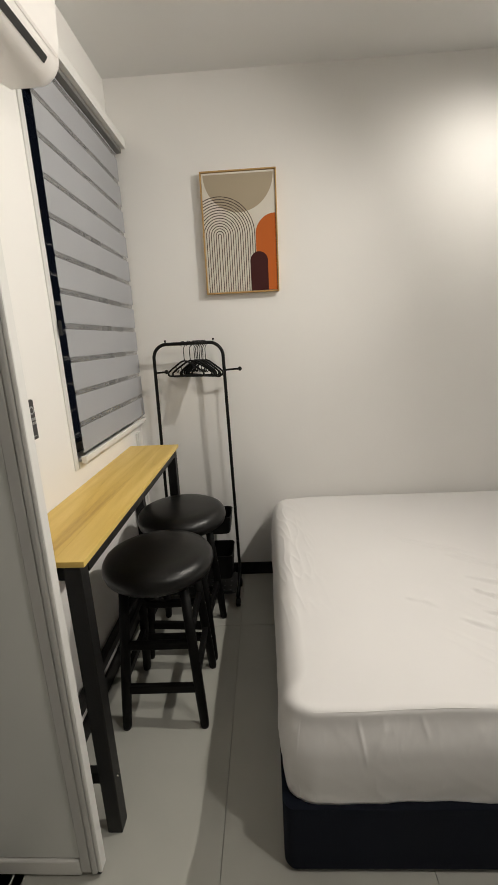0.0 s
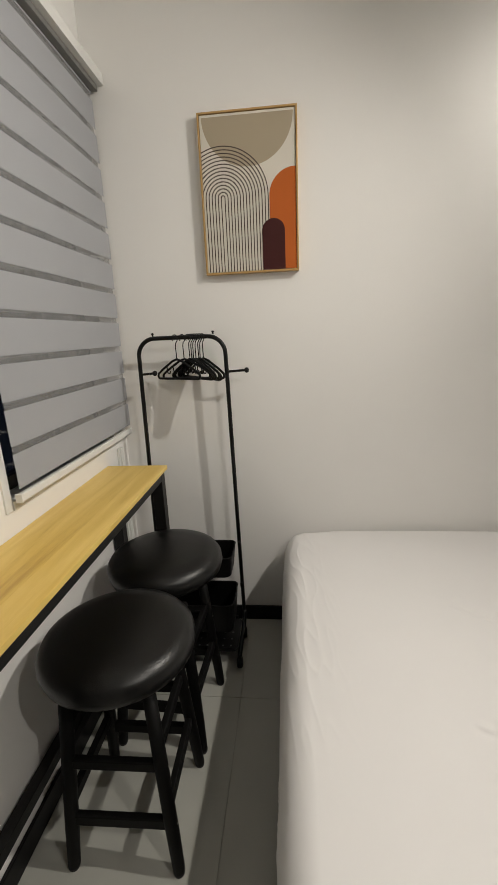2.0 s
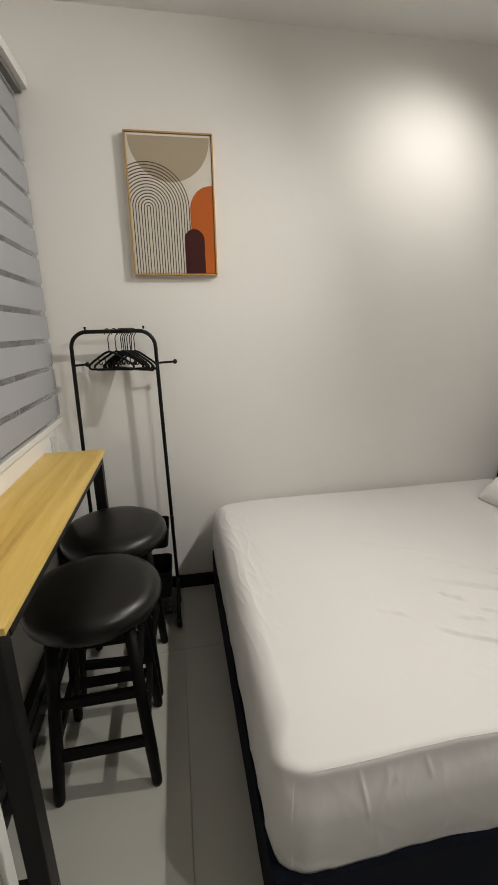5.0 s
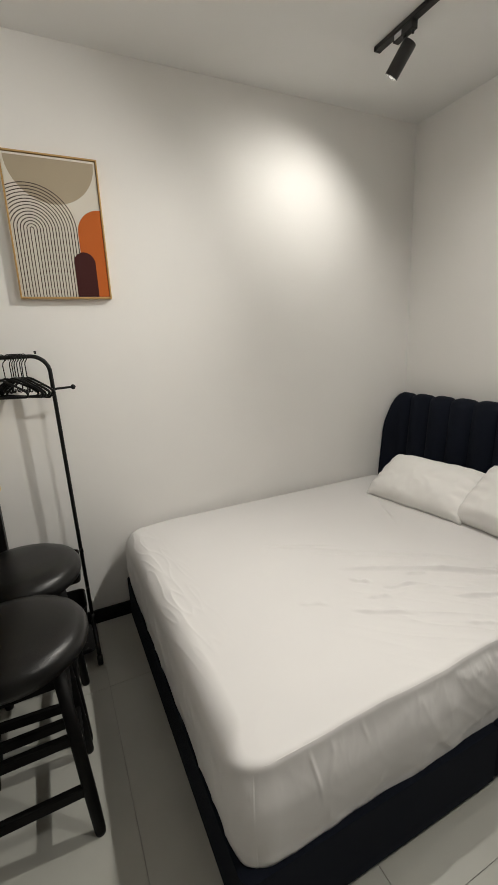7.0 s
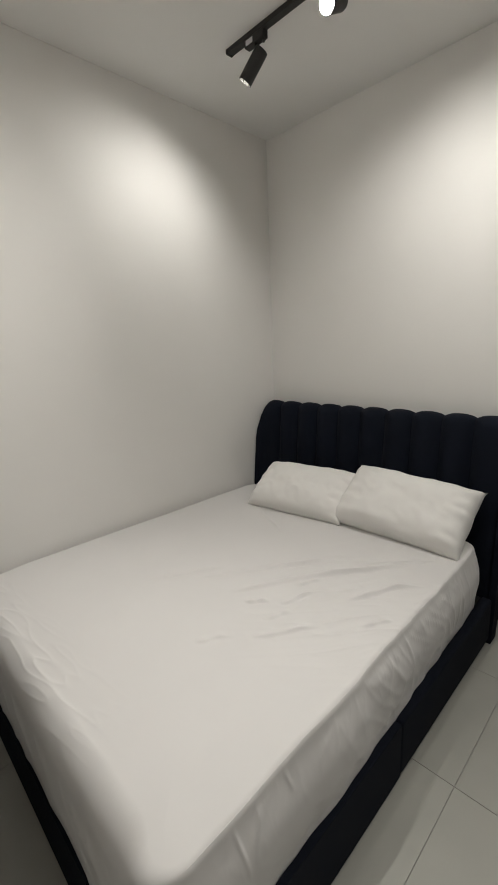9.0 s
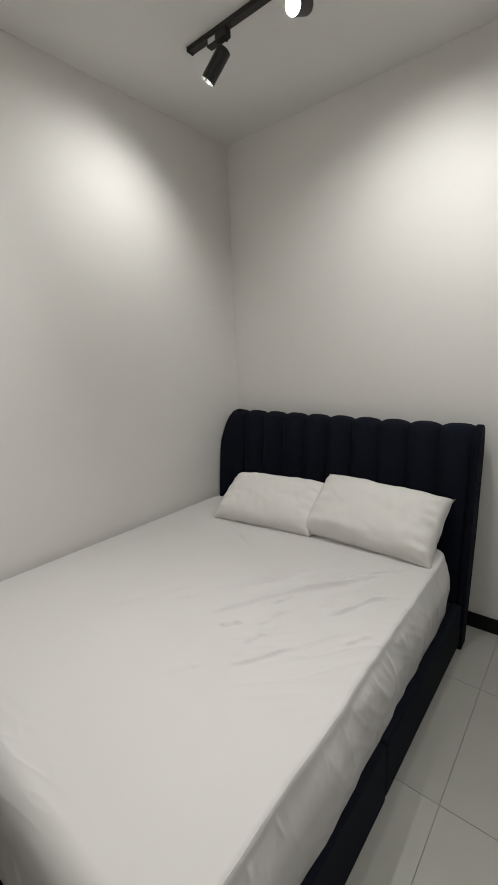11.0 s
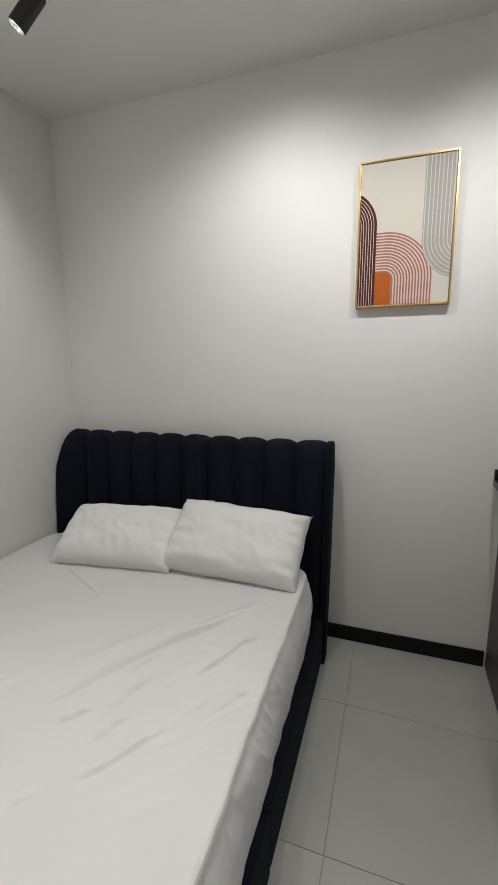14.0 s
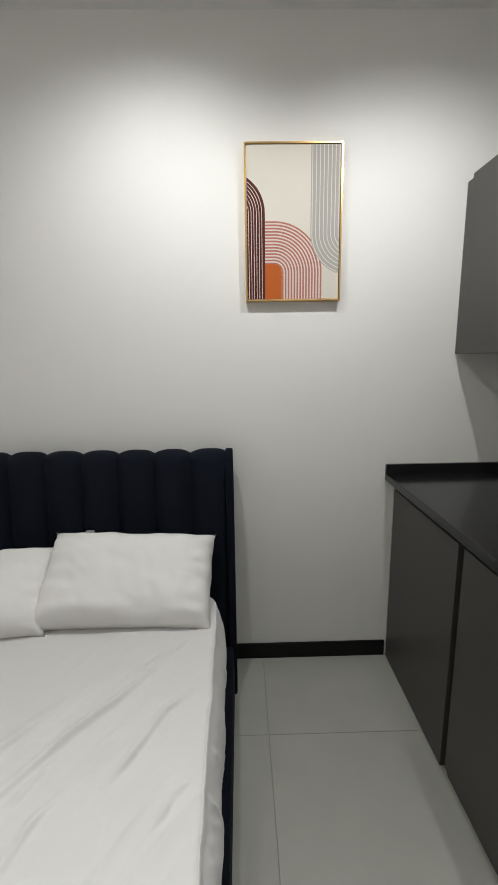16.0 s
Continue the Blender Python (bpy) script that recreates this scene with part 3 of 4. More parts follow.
def tray(z, depth, tall):
    """Pressed pan: sloping sides, rolled rim, round holes in its bottom."""
    x0, x1, y0, y1 = RX0 + 0.012, RX1 + 0.004, RY - depth, RY - 0.014
    bm = bmesh.new()
    levels = [(0.018, z), (0.012, z + 0.003), (0.002, z + tall - 0.004), (0.0, z + tall), (0.004, z + tall), (0.006, z + tall - 0.005), (0.015, z + 0.006), (0.021, z + 0.004)]
    rings = [[bm.verts.new((x, y, h)) for x, y in pan(x0 + g, x1 - g, y0 + g, y1 - g, 0.030)] for g, h in levels]
    for r0, r1 in zip(rings, rings[1:]):
        for k in range(len(r0)):
            bm.faces.new((r0[k], r0[(k + 1) % len(r0)], r1[(k + 1) % len(r0)], r1[k]))
    bm.faces.new(rings[0])
    bm.faces.new(rings[-1])
    t = part("tray", bm, RACKPIPE, rack, "black pressed metal tray with small holes")
    dot = mesh_of(lathe([(0.0042, 0.0), (0.0042, 0.0005), (0.001, 0.0006)], 10), "hole", TRAYHOLE)
    for i in range(9):
        for j in range(3):
            h = new("hole", dot)
            h.location = (x0 + 0.045 + i * (x1 - x0 - 0.09) / 8, y0 + 0.040 + j * (depth - 0.094) / 2, z + 0.0042)
            h.parent = t
    for x in (RX0 - 0.004, RX1 + 0.012):
        part("clamp", box(x, RY - 0.030, z + tall - 0.024, x + 0.014, RY - 0.010, z + tall - 0.004, 0.003), RACKPIPE, t, "black pipe clamp")


tray(0.418, 0.190, 0.105)
tray(0.150, 0.215, 0.150)
shelf = part("bottom_shelf", prism(pan(RX0 - 0.002, RX1 + 0.012, RY - 0.235, RY - 0.012, 0.02), 0.077, 0.082, "z", 0.001), RACKPIPE, rack, "flat black bottom shelf with small holes")
for i in range(10):
    for j in range(3):
        h = part("hole", lathe([(0.0048, 0.0), (0.0048, 0.0005), (0.001, 0.0006)], 10), TRAYHOLE, shelf)
        h.location = (RX0 + 0.03 + i * 0.037, RY - 0.205 + j * 0.045, 0.0822)
for y in (RY - 0.2395, RY - 0.0115):
    part("lip", box(RX0 + 0.018, y, 0.0785, RX1 - 0.008, y + 0.004, 0.098, 0.001), RACKPIPE, shelf)
for x in (RX0 - 0.013, RX1 + 0.023):
    foot = [(x, RY + 0.0, 0.13), (x, RY - 0.002, 0.105)] + [(x, y, z) for y, z in [(RY - 0.03, 0.075), (RY - 0.08, 0.066), (RY - 0.20, 0.066), (RY - 0.245, 0.064)]]
    part("foot_tube", sweep(foot, 0.0105, 12), RACKPIPE, rack, smooth=True)
    for y in (RY - 0.235, RY - 0.035):
        castor = part("castor", sweep([(x, y, 0.045), (x, y, 0.068)], 0.007, 10), RACKPIPE, rack)
        part("wheel", lathe([(0.018, -0.013), (0.0255, -0.009), (0.0255, 0.009), (0.018, 0.013)], 18), RACKPIPE, castor).matrix_basis = pose(x, y - 0.006, 0.0256, 0, 90, 0)


# ---- clothes hangers ----
def hanger(label):
    h = thing("clothes_hanger", label, "clothes hanger", "clothes hangers on the rack")
    hook = [(0, 0, -0.095), (0, 0, -0.035), (0.004, 0, -0.022)] + [(0.0 + x, 0, z) for x, z in arc((0.0, -0.004), 0.0165, -40, 215, 9)]
    part("hook", sweep(hook, 0.0022, 8), RACKPIPE, h, smooth=True)
    W, D = 0.134, -0.176
    body = [(0, 0, -0.092), (0.03, 0, -0.100), (W - 0.03, 0, -0.138)] + [(x, 0, z) for x, z in arc((W - 0.012, D + 0.012), 0.0125, 70, -90, 5)] + [(x, 0, z) for x, z in arc((-W + 0.012, D + 0.012), 0.0125, -90, -250, 5)] + [(-W + 0.03, 0, -0.138), (-0.03, 0, -0.100)]
    part("shoulder_bar", sweep(body, 0.0052, 8, closed=True), RACKPIPE, h, smooth=True)
    for s in (-1, 1):
        part("notch_hook", sweep([(s * 0.070, 0, -0.122), (s * 0.068, 0, -0.142)] + [(s * (0.059 + x), 0, -0.146 + z) for x, z in arc((0, 0), 0.009, 0, -200, 7)], 0.0026, 6), RACKPIPE, h)
    return h


first = hanger("black plastic clothes hanger on the rack")
rng = random.Random(7)
spots = [0.388, 0.420, 0.446, 0.456, 0.465, 0.475, 0.486, 0.496, 0.507]
for i, x in enumerate(spots):
    yaw = -38 + rng.uniform(-6, 4) if i > 1 else -33 + 6 * i
    m = pose(x, RY, RZ + 0.0105 - 0.0105, 0, rng.uniform(-3, 3), yaw)
    if i == 0:
        first.matrix_basis = m
    else:
        copy_thing(first, m)

# ---- bed ----
BX0, BX1, BY0, BY1 = 0.834, 2.70, 1.713, 3.282
MT = 0.545
bed = thing("bed", "navy upholstered double bed with channel-tufted headboard", "bed", at=(0, 0, 0))


def padded(x0, y0, z0, x1, y1, z1, r=0.015):
    return box(x0, y0, z0, x1, y1, z1, r, 4)


RZ0, RZ1 = 0.022, 0.242
# the foot rail turns the corner and runs on to the joint halfway along the side
foot_outline = (arc((BX0 + 0.035, BY0 + 0.035), 0.035, 270, 180, 12) + arc((BX0 + 0.035, BY1 - 0.035), 0.035, 180, 90, 12)
                + [(BX0 + 0.086, BY1), (BX0 + 0.086, BY0 + 0.05), (1.748, BY0 + 0.05), (1.748, BY0)])
part("foot_rail", prism(foot_outline, RZ0, RZ1, "z", 0.004), NAVY, bed)
part("side_rail", padded(1.752, BY0, RZ0, 2.69, BY0 + 0.05, RZ1), NAVY, bed, smooth=True)
part("side_rail", padded(BX0 + 0.0875, BY1 - 0.05, RZ0, 2.69, BY1, RZ1), NAVY, bed, smooth=True)
part("slat_base", box(BX0 + 0.088, BY0 + 0.051, 0.19, 2.688, BY1 - 0.051, 0.234, 0.004), BLACKGAP, bed)
for x in (BX0 + 0.12, 1.72, 2.60):
    for y in (BY0 + 0.055, BY1 - 0.105):
        part("foot", box(x, y, 0.0, x + 0.05, y + 0.05, 0.1895, 0.003), BLACKGAP, bed, "short black bed foot")

# headboard: leaning back, in vertical padded channels
HB0, HB1, HTOP = 1.702, 3.288, 1.092


def lean(z):
    """Front face of the headboard at height z."""
    return 2.722 + 0.078 * (z / HTOP) ** 1.2


NCH = 10
CW = (HB1 - HB0 - 0.028) / NCH
for c in range(NCH):
    y0 = HB0 + 0.028 + c * CW
    bm = bmesh.new()
    rows = []
    zs = [0.22 + (HTOP - 0.035 - 0.22) * i / 12 for i in range(13)]
    n = 32 if c == NCH - 1 else 12
    for z in zs:
        row = []
        for i in range(n + 1):
            u = math.sin(math.pi / 2 * i / n) if c == NCH - 1 else i / n
            bulge = 0.040 * (1 - abs(2 * u - 1) ** 2.4) - 0.004
            if c == 0 and u < 0.5:
                bulge = 0.036 * (1 - 0.75 * abs(2 * u - 1) ** 5)
            if c == NCH - 1 and u > 0.5:
                bulge = 0.036 + 0.050 * (2 * u - 1) ** 2 * min(1.0, (HTOP - z) / 0.12)
            row.append(bm.verts.new((lean(z) - bulge, y0 + u * CW, z)))
        rows.append(row)
    # rolled top, scalloped between the seams
    for a in (30, 60, 90, 125, 160):
        row = []
        for i in range(n + 1):
            u = math.sin(math.pi / 2 * i / n) if c == NCH - 1 else i / n
            s = 1 - abs(2 * u - 1) ** 2.6
            if c == NCH - 1 and u > 0.5:
                s = 1.0
            if c == 0 and u < 0.5:
                s = 1 - 0.8 * abs(2 * u - 1) ** 4
            d = 0.032 + 0.018 * s
            row.append(bm.verts.new((lean(HTOP) + 0.034 - (0.034 + 0.036 * s) * math.cos(radians(a)), y0 + u * CW, HTOP - 0.035 + d * math.sin(radians(a)))))
        rows.append(row)
    for r0, r1 in zip(rows, rows[1:]):
        for i in range(n):
            bm.faces.new((r0[i], r0[i + 1], r1[i + 1], r1[i]))
    if c == 0:
        bm.faces.new([r[0] for r in rows])
    # rounded outer end of the last channel
    if c == NCH - 1:
        for v in bm.verts:
            if v.co.y > HB1 - 0.07:
                f = min(1.0, (v.co.y - (HB1 - 0.07)) / 0.07)
                lift = max(0.0, (v.co.z - 0.60) / (HTOP - 0.60))
                v.co.z -= 0.130 * (1 - math.sqrt(max(0.0, 1 - f * f))) * lift
    part("channel", bm, NAVY, bed, smooth=True)


def side_outline(grow=0.0):
    front = [(lean(z) - 0.020 - grow, z) for z in [0.002 + (HTOP - 0.06) * i / 10 for i in range(11)]]
    return [(2.780, 0.002)] + front + arc((lean(HTOP) + 0.030, HTOP - 0.032), 0.046, 170, 20, 8) + [(2.880, HTOP - 0.11), (2.850, 0.55)]


part("side_wing", prism([(x - 0.022 * (1 - z / HTOP), z) for x, z in side_outline()], HB0, HB0 + 0.032, "y", 0.006), NAVY, bed, "narrow upholstered side panel")
part("side_wing", prism([(x - (0.050 if x < 2.80 else 0.0) * min(1.0, max(0.0, (HTOP - 0.135 - z) / 0.30)), min(z, HTOP - 0.135)) for x, z in side_outline()], HB1 - 0.010, HB1, "y", 0.004), NAVY, bed, "narrow upholstered side panel")
part("headboard_back", prism([(2.790, 0.10), (2.742, 0.22), (lean(HTOP) + 0.012, HTOP - 0.06), (lean(HTOP) + 0.07, HTOP - 0.03), (2.872, HTOP - 0.10), (2.838, 0.55)], HB0 + 0.012, HB1 - 0.0125, "y"), NAVY, bed)
part("piping", sweep([(lean(z) - 0.030 - 0.012 * (1 - z / HTOP), HB0 + 0.026, z) for z in [0.05 + (HTOP - 0.13) * i / 14 for i in range(15)]], 0.0035, 8), NAVY, bed)
part("tag", box(2.722, 2.297, 0.762, 2.742, 2.330, 0.779, 0.001), TAG, bed, "small grey cloth tag")

# ---- mattress with fitted sheet ----
mattress = thing("mattress", "mattress under a creased white fitted sheet, on the bed", "mattress", at=(0, 0, 0))
MX0, MX1, MY0, MY1, MB = 0.842, 2.645, 1.737, 3.276, 0.236
RC = 0.095
# folds in the top of the sheet: a line of places, height, width
FOLDS = [
    ([(1.56, 2.52), (1.71, 2.40), (1.89, 2.27), (2.06, 2.14), (2.20, 1.98)], 0.0149, 0.0150),
    ([(1.58, 2.33), (1.81, 2.19), (1.97, 2.07), (2.07, 1.98), (2.20, 1.90), (2.34, 1.81)], 0.0213, 0.0136),
    ([(1.57, 2.24), (1.64, 2.16)], 0.0128, 0.0095),
    ([(1.65, 2.12), (1.73, 2.09), (1.82, 2.04)], 0.0149, 0.0102),
    ([(1.54, 2.11), (1.64, 2.06)], 0.0106, 0.0095),
    ([(1.45, 2.08), (1.55, 2.00), (1.65, 1.93)], 0.0128, 0.0109),
    ([(1.82, 1.96), (1.95, 1.88), (2.03, 1.84), (2.11, 1.77)], 0.0191, 0.0116),
    ([(2.06, 2.05), (2.16, 1.95), (2.30, 1.83)], 0.0128, 0.0095),
    ([(1.31, 2.21), (1.42, 2.13)], 0.0064, 0.0122),
    ([(1.73, 1.84), (1.84, 1.76)], 0.0106, 0.0095),
    ([(2.29, 2.86), (2.10, 2.49)], 0.0064, 0.0082),
    ([(1.78, 2.16), (1.88, 2.10)], 0.0106, 0.0088),
    ([(1.40, 2.68), (1.73, 2.45)], 0.0060, 0.0109),
]


def fold_lift(px, py):
    """Summed height of the folds at arrays of places."""
    h = np.zeros_like(px)
    for line, up, wide in FOLDS:
        lens = [math.dist(a, b) for a, b in zip(line, line[1:])]
        total, run = sum(lens), 0.0
        best = np.full_like(px, 9.0)
        side, along = np.zeros_like(px), np.zeros_like(px)
        for (a, b), ln in zip(zip(line, line[1:]), lens):
            dx, dy = (b[0] - a[0]) / ln, (b[1] - a[1]) / ln
            u = np.clip((px - a[0]) * dx + (py - a[1]) * dy, 0, ln)
            off = (px - a[0]) * dy - (py - a[1]) * dx
            far = np.hypot(px - a[0] - u * dx, py - a[1] - u * dy)
            near = far < best
            best = np.where(near, far, best)
            side = np.where(near, off, side)
            along = np.where(near, (run + u) / total, along)
            run += ln
        env = np.sin(math.pi * along) ** 0.75 * (0.75 + 0.25 * np.sin(along * 13 + up * 900))
        q = (np.sign(side) * best) / wide + 0.35 * np.sin(along * 7 + wide * 300)
        # one flank steep, the other long, with a shallow dip beside it
        h += 0.8 * up * env * (np.exp(-np.where(q > 0, 4.0, 0.55) * q * q) - 0.30 * np.exp(-2.0 * ((q - 1.1) ** 2)))
    return h


def slack(x, y):
    """Small uneven wrinkles that run beside the large folds, dying out away from them."""
    near = smooth(1 - math.hypot((x - 1.88) / 0.62, (y - 2.02) / 0.46))
    if near <= 0:
        return 0.0
    along, across = 0.79 * x - 0.62 * y, 0.62 * x + 0.79 * y
    bend = 0.05 * noise.noise(Vector((along * 4, across * 2, 0.5)))
    a = 1 - abs(noise.noise(Vector((along * 3.2, (across + bend) * 13, 3.7))))
    b = 1 - abs(noise.noise(Vector((along * 6.0, (across + bend) * 30, 9.1))))
    return near * (0.0075 * a ** 5 + 0.0022 * b ** 4)


def side_folds(x, f):
    """Drawn folds of the sheet down the open long side, at x, f of the way to the hem."""
    loose = 0.12 + 0.88 * smooth((x - 1.25) / 0.4) * (1 - 0.6 * smooth((x - 2.25) / 0.25))
    warp = 0.10 * noise.noise(Vector((x * 2.3, f * 1.3, 5.0)))
    ridge = 1 - abs(noise.noise(Vector(((x - 0.16 * f + warp) * 6.5, f * 1.1, 2.0))))
    fine = 1 - abs(noise.noise(Vector(((x - 0.22 * f + warp) * 15, f * 1.9, 8.0))))
    d = (0.0085 * loose * ridge ** 8 + 0.0035 * loose * fine ** 6) * (1 - 0.6 * f)
    d += 0.004 * noise.noise(Vector((x * 3.1, f * 1.4, 3.3)))
    # upright tucks near the foot
    for at, slant, deep, wide, reach in ((1.035, 0.05, 0.006, 0.005, 0.50), (1.20, 0.09, 0.006, 0.006, 0.24), (1.115, -0.10, 0.004, 0.008, 0.30)):
        if f < reach:
            d += deep * math.exp(-((x - at - slant * f) / wide) ** 2) * (1 - f / reach)
    pucker = 1 - abs(noise.noise(Vector(((x + 0.05 * f) * 24, f * 4.0, 6.6))))
    d += 0.0045 * pucker ** 5 * max(0.0, 1 - f / 0.42) * (0.5 + noise.noise(Vector((x * 5, 0.0, 1.4))))
    # slack gathered above the hem
    d += 0.0035 * smooth((f - 0.55) / 0.25) * (1 - abs(noise.noise(Vector((x * 5 + f * 2.2, f * 3 - x * 2, 6.1))))) ** 5
    return d * smooth(f * 7)


def edge_gap(x, y):
    """Distance inwards from the rounded plan outline."""
    cx, cy = (MX0 + MX1) / 2, (MY0 + MY1) / 2
    qx, qy = abs(x - cx) - ((MX1 - MX0) / 2 - RC), abs(y - cy) - ((MY1 - MY0) / 2 - RC)
    return RC - (math.hypot(max(qx, 0), max(qy, 0)) + min(max(qx, qy), 0))


def plan(x, y):
    ix, iy = min(max(x, MX0 + RC), MX1 - RC), min(max(y, MY0 + RC), MY1 - RC)
    dx, dy = x - ix, y - iy
    m = max(abs(dx), abs(dy))
    if m < 1e-6 or dx == 0 or dy == 0:
        return x, y
    k = m / math.hypot(dx, dy)
    return ix + dx * k, iy + dy * k


def spread(lo, hi, n):
    """Steps that crowd towards both ends."""
    return [lo + (hi - lo) * (0.55 * i / n + 0.45 * (0.5 - 0.5 * math.cos(math.pi * i / n))) for i in range(n + 1)]


bm = bmesh.new()
NXG, NYG = 560, 480
gx, gy = spread(MX0, MX1, NXG), spread(MY0, MY1, NYG)
flat = [[plan(x, y) for y in gy] for x in gx]
lift = fold_lift(np.array([[p[0] for p in col] for col in flat]), np.array([[p[1] - 0.036 * (p[0] - MX0) / (MX1 - MX0) * (1 - (p[1] - MY0) / (MY1 - MY0)) for p in col] for col in flat]))
grid = []
for i, places in enumerate(flat):
    col = []
    for j, (px, py) in enumerate(places):
        d = edge_gap(px, py)
        # a sharp seam on the open side, a soft roll at the foot and the far side
        near = smooth(1 - (py - MY0) / 0.16)
        RE = 0.017 + 0.045 * (1 - near) * smooth(1 - (px - MX0) / 0.3) + 0.022 * (1 - near)
        z = MT
        if d < RE:
            z -= RE - math.sqrt(max(0.0, RE * RE - (RE - d) ** 2))
        inner = min(1.0, d / 0.05)
        z += 0.0016 * noise.noise(Vector((px * 5, py * 5, 1.7))) + 0.0040 * noise.noise(Vector((px * 1.7, py * 1.7, 4.1)))
        z += slack(px, py)
        z += float(lift[i, j]) * (0.45 + 0.55 * inner) - 0.010 * (1 - min(1, d / 0.30)) ** 2
        # fine creases drawn over the foot edge
        pull = smooth(1 - (px - MX0 - 0.01) / 0.22) * smooth((py - 1.95) / 0.5)
        crease = 1 - abs(noise.noise(Vector((px * 30 + py * 4.5, py * 5.5, 7.0))))
        z += 0.0030 * pull * min(1.0, d / 0.03) * (crease ** 4 - 0.4)
        col.append(bm.verts.new((px, py, z)))
    grid.append(col)
for i in range(NXG):
    for j in range(NYG):
        bm.faces.new((grid[i][j], grid[i + 1][j], grid[i + 1][j + 1], grid[i][j + 1]))
loop = [grid[i][0] for i in range(NXG)] + [grid[NXG][j] for j in range(NYG)] + [grid[i][NYG] for i in range(NXG, 0, -1)] + [grid[0][j] for j in range(NYG, 0, -1)]
cx, cy = (MX0 + MX1) / 2, (MY0 + MY1) / 2
prev = loop
STEPS = 26
for k in range(1, STEPS + 1):
    f = k / STEPS
    ring = []
    for v in loop:
        x, y = v.co.x, v.co.y
        ix, iy = min(max(x, MX0 + RC), MX1 - RC), min(max(y, MY0 + RC), MY1 - RC)
        out = Vector((x - ix, y - iy)).normalized()
        ripple = 0.004 * smooth(f * 6) * noise.noise(Vector((x * 5, y * 5, f * 2.2)))
        belly = 0.006 * math.sin(math.pi * min(1, f * 1.1))
        if out.y < -0.2:
            # the side bulges out below the seam and tucks in at the hem
            w = smooth((-out.y - 0.2) / 0.6)
            ripple += w * side_folds(x, f)
            belly += w * (0.022 * smooth(f / 0.40) * (1 - 0.45 * smooth((f - 0.5) / 0.5)))
        if out.x < -0.5:
            fold = 1 - abs(noise.noise(Vector((y * 8 + f * 1.5, f * 1.2, 4.4))))
            ripple += 0.007 * fold ** 6 * smooth(f * 6) * (1 - 0.5 * f)
        bend = min(1.0, 2 * abs(out.x * out.y))
        hem = MB + 0.004 - 0.006 * math.sin(math.pi * min(1, max(0, (x - MX0 - 0.1) / 1.7))) + 0.0025 * noise.noise(Vector((x * 4, y * 4, 8.0))) + 0.004 * bend ** 2
        z = v.co.z + (hem - v.co.z) * f
        swell = belly + ripple
        ring.append(bm.verts.new((x + out.x * swell, y + out.y * swell, z)))
    for i in range(len(loop)):
        j = (i + 1) % len(loop)
        bm.faces.new((prev[i], prev[j], ring[j], ring[i]))
    prev = ring
bm.faces.new(prev)
# the mattress lies slightly askew, drawn in towards the head, its seam wavering
for v in bm.verts:
    hold = max(0.0, 1 - (v.co.y - MY0) / 0.25) if v.co.y > MY0 else 1.0
    v.co.y += 0.007 * hold * (noise.noise(Vector((v.co.x * 4.5, 0.3, 1.0))) + 0.5 * noise.noise(Vector((v.co.x * 13, 0.3, 2.0)))) * (0.4 + 0.6 * smooth((v.co.x - 1.1) / 0.4))
    v.co.z += 0.004 * hold * noise.noise(Vector((v.co.x * 6, 0.7, 5.0))) * smooth((v.co.z - 0.40) / 0.1)
    v.co.y += 0.036 * (v.co.x - MX0) / (MX1 - MX0) * (1 - (v.co.y - MY0) / (MY1 - MY0))
seam = [grid[i][3].co + Vector((0, -0.0004, 0.0002)) for i in range(26, NXG - 26, 4)]
part("fitted_sheet", bm, SHEET, mattress, "white cotton fitted sheet with creases", smooth=True)
part("seam", sweep(seam, 0.0009, 6, radii=[0.0009 * min(1.0, 0.1 + i / 8, 0.1 + (len(seam) - 1 - i) / 8) for i in range(len(seam))]), SHEET, mattress, "raised seam of the sheet", smooth=True)


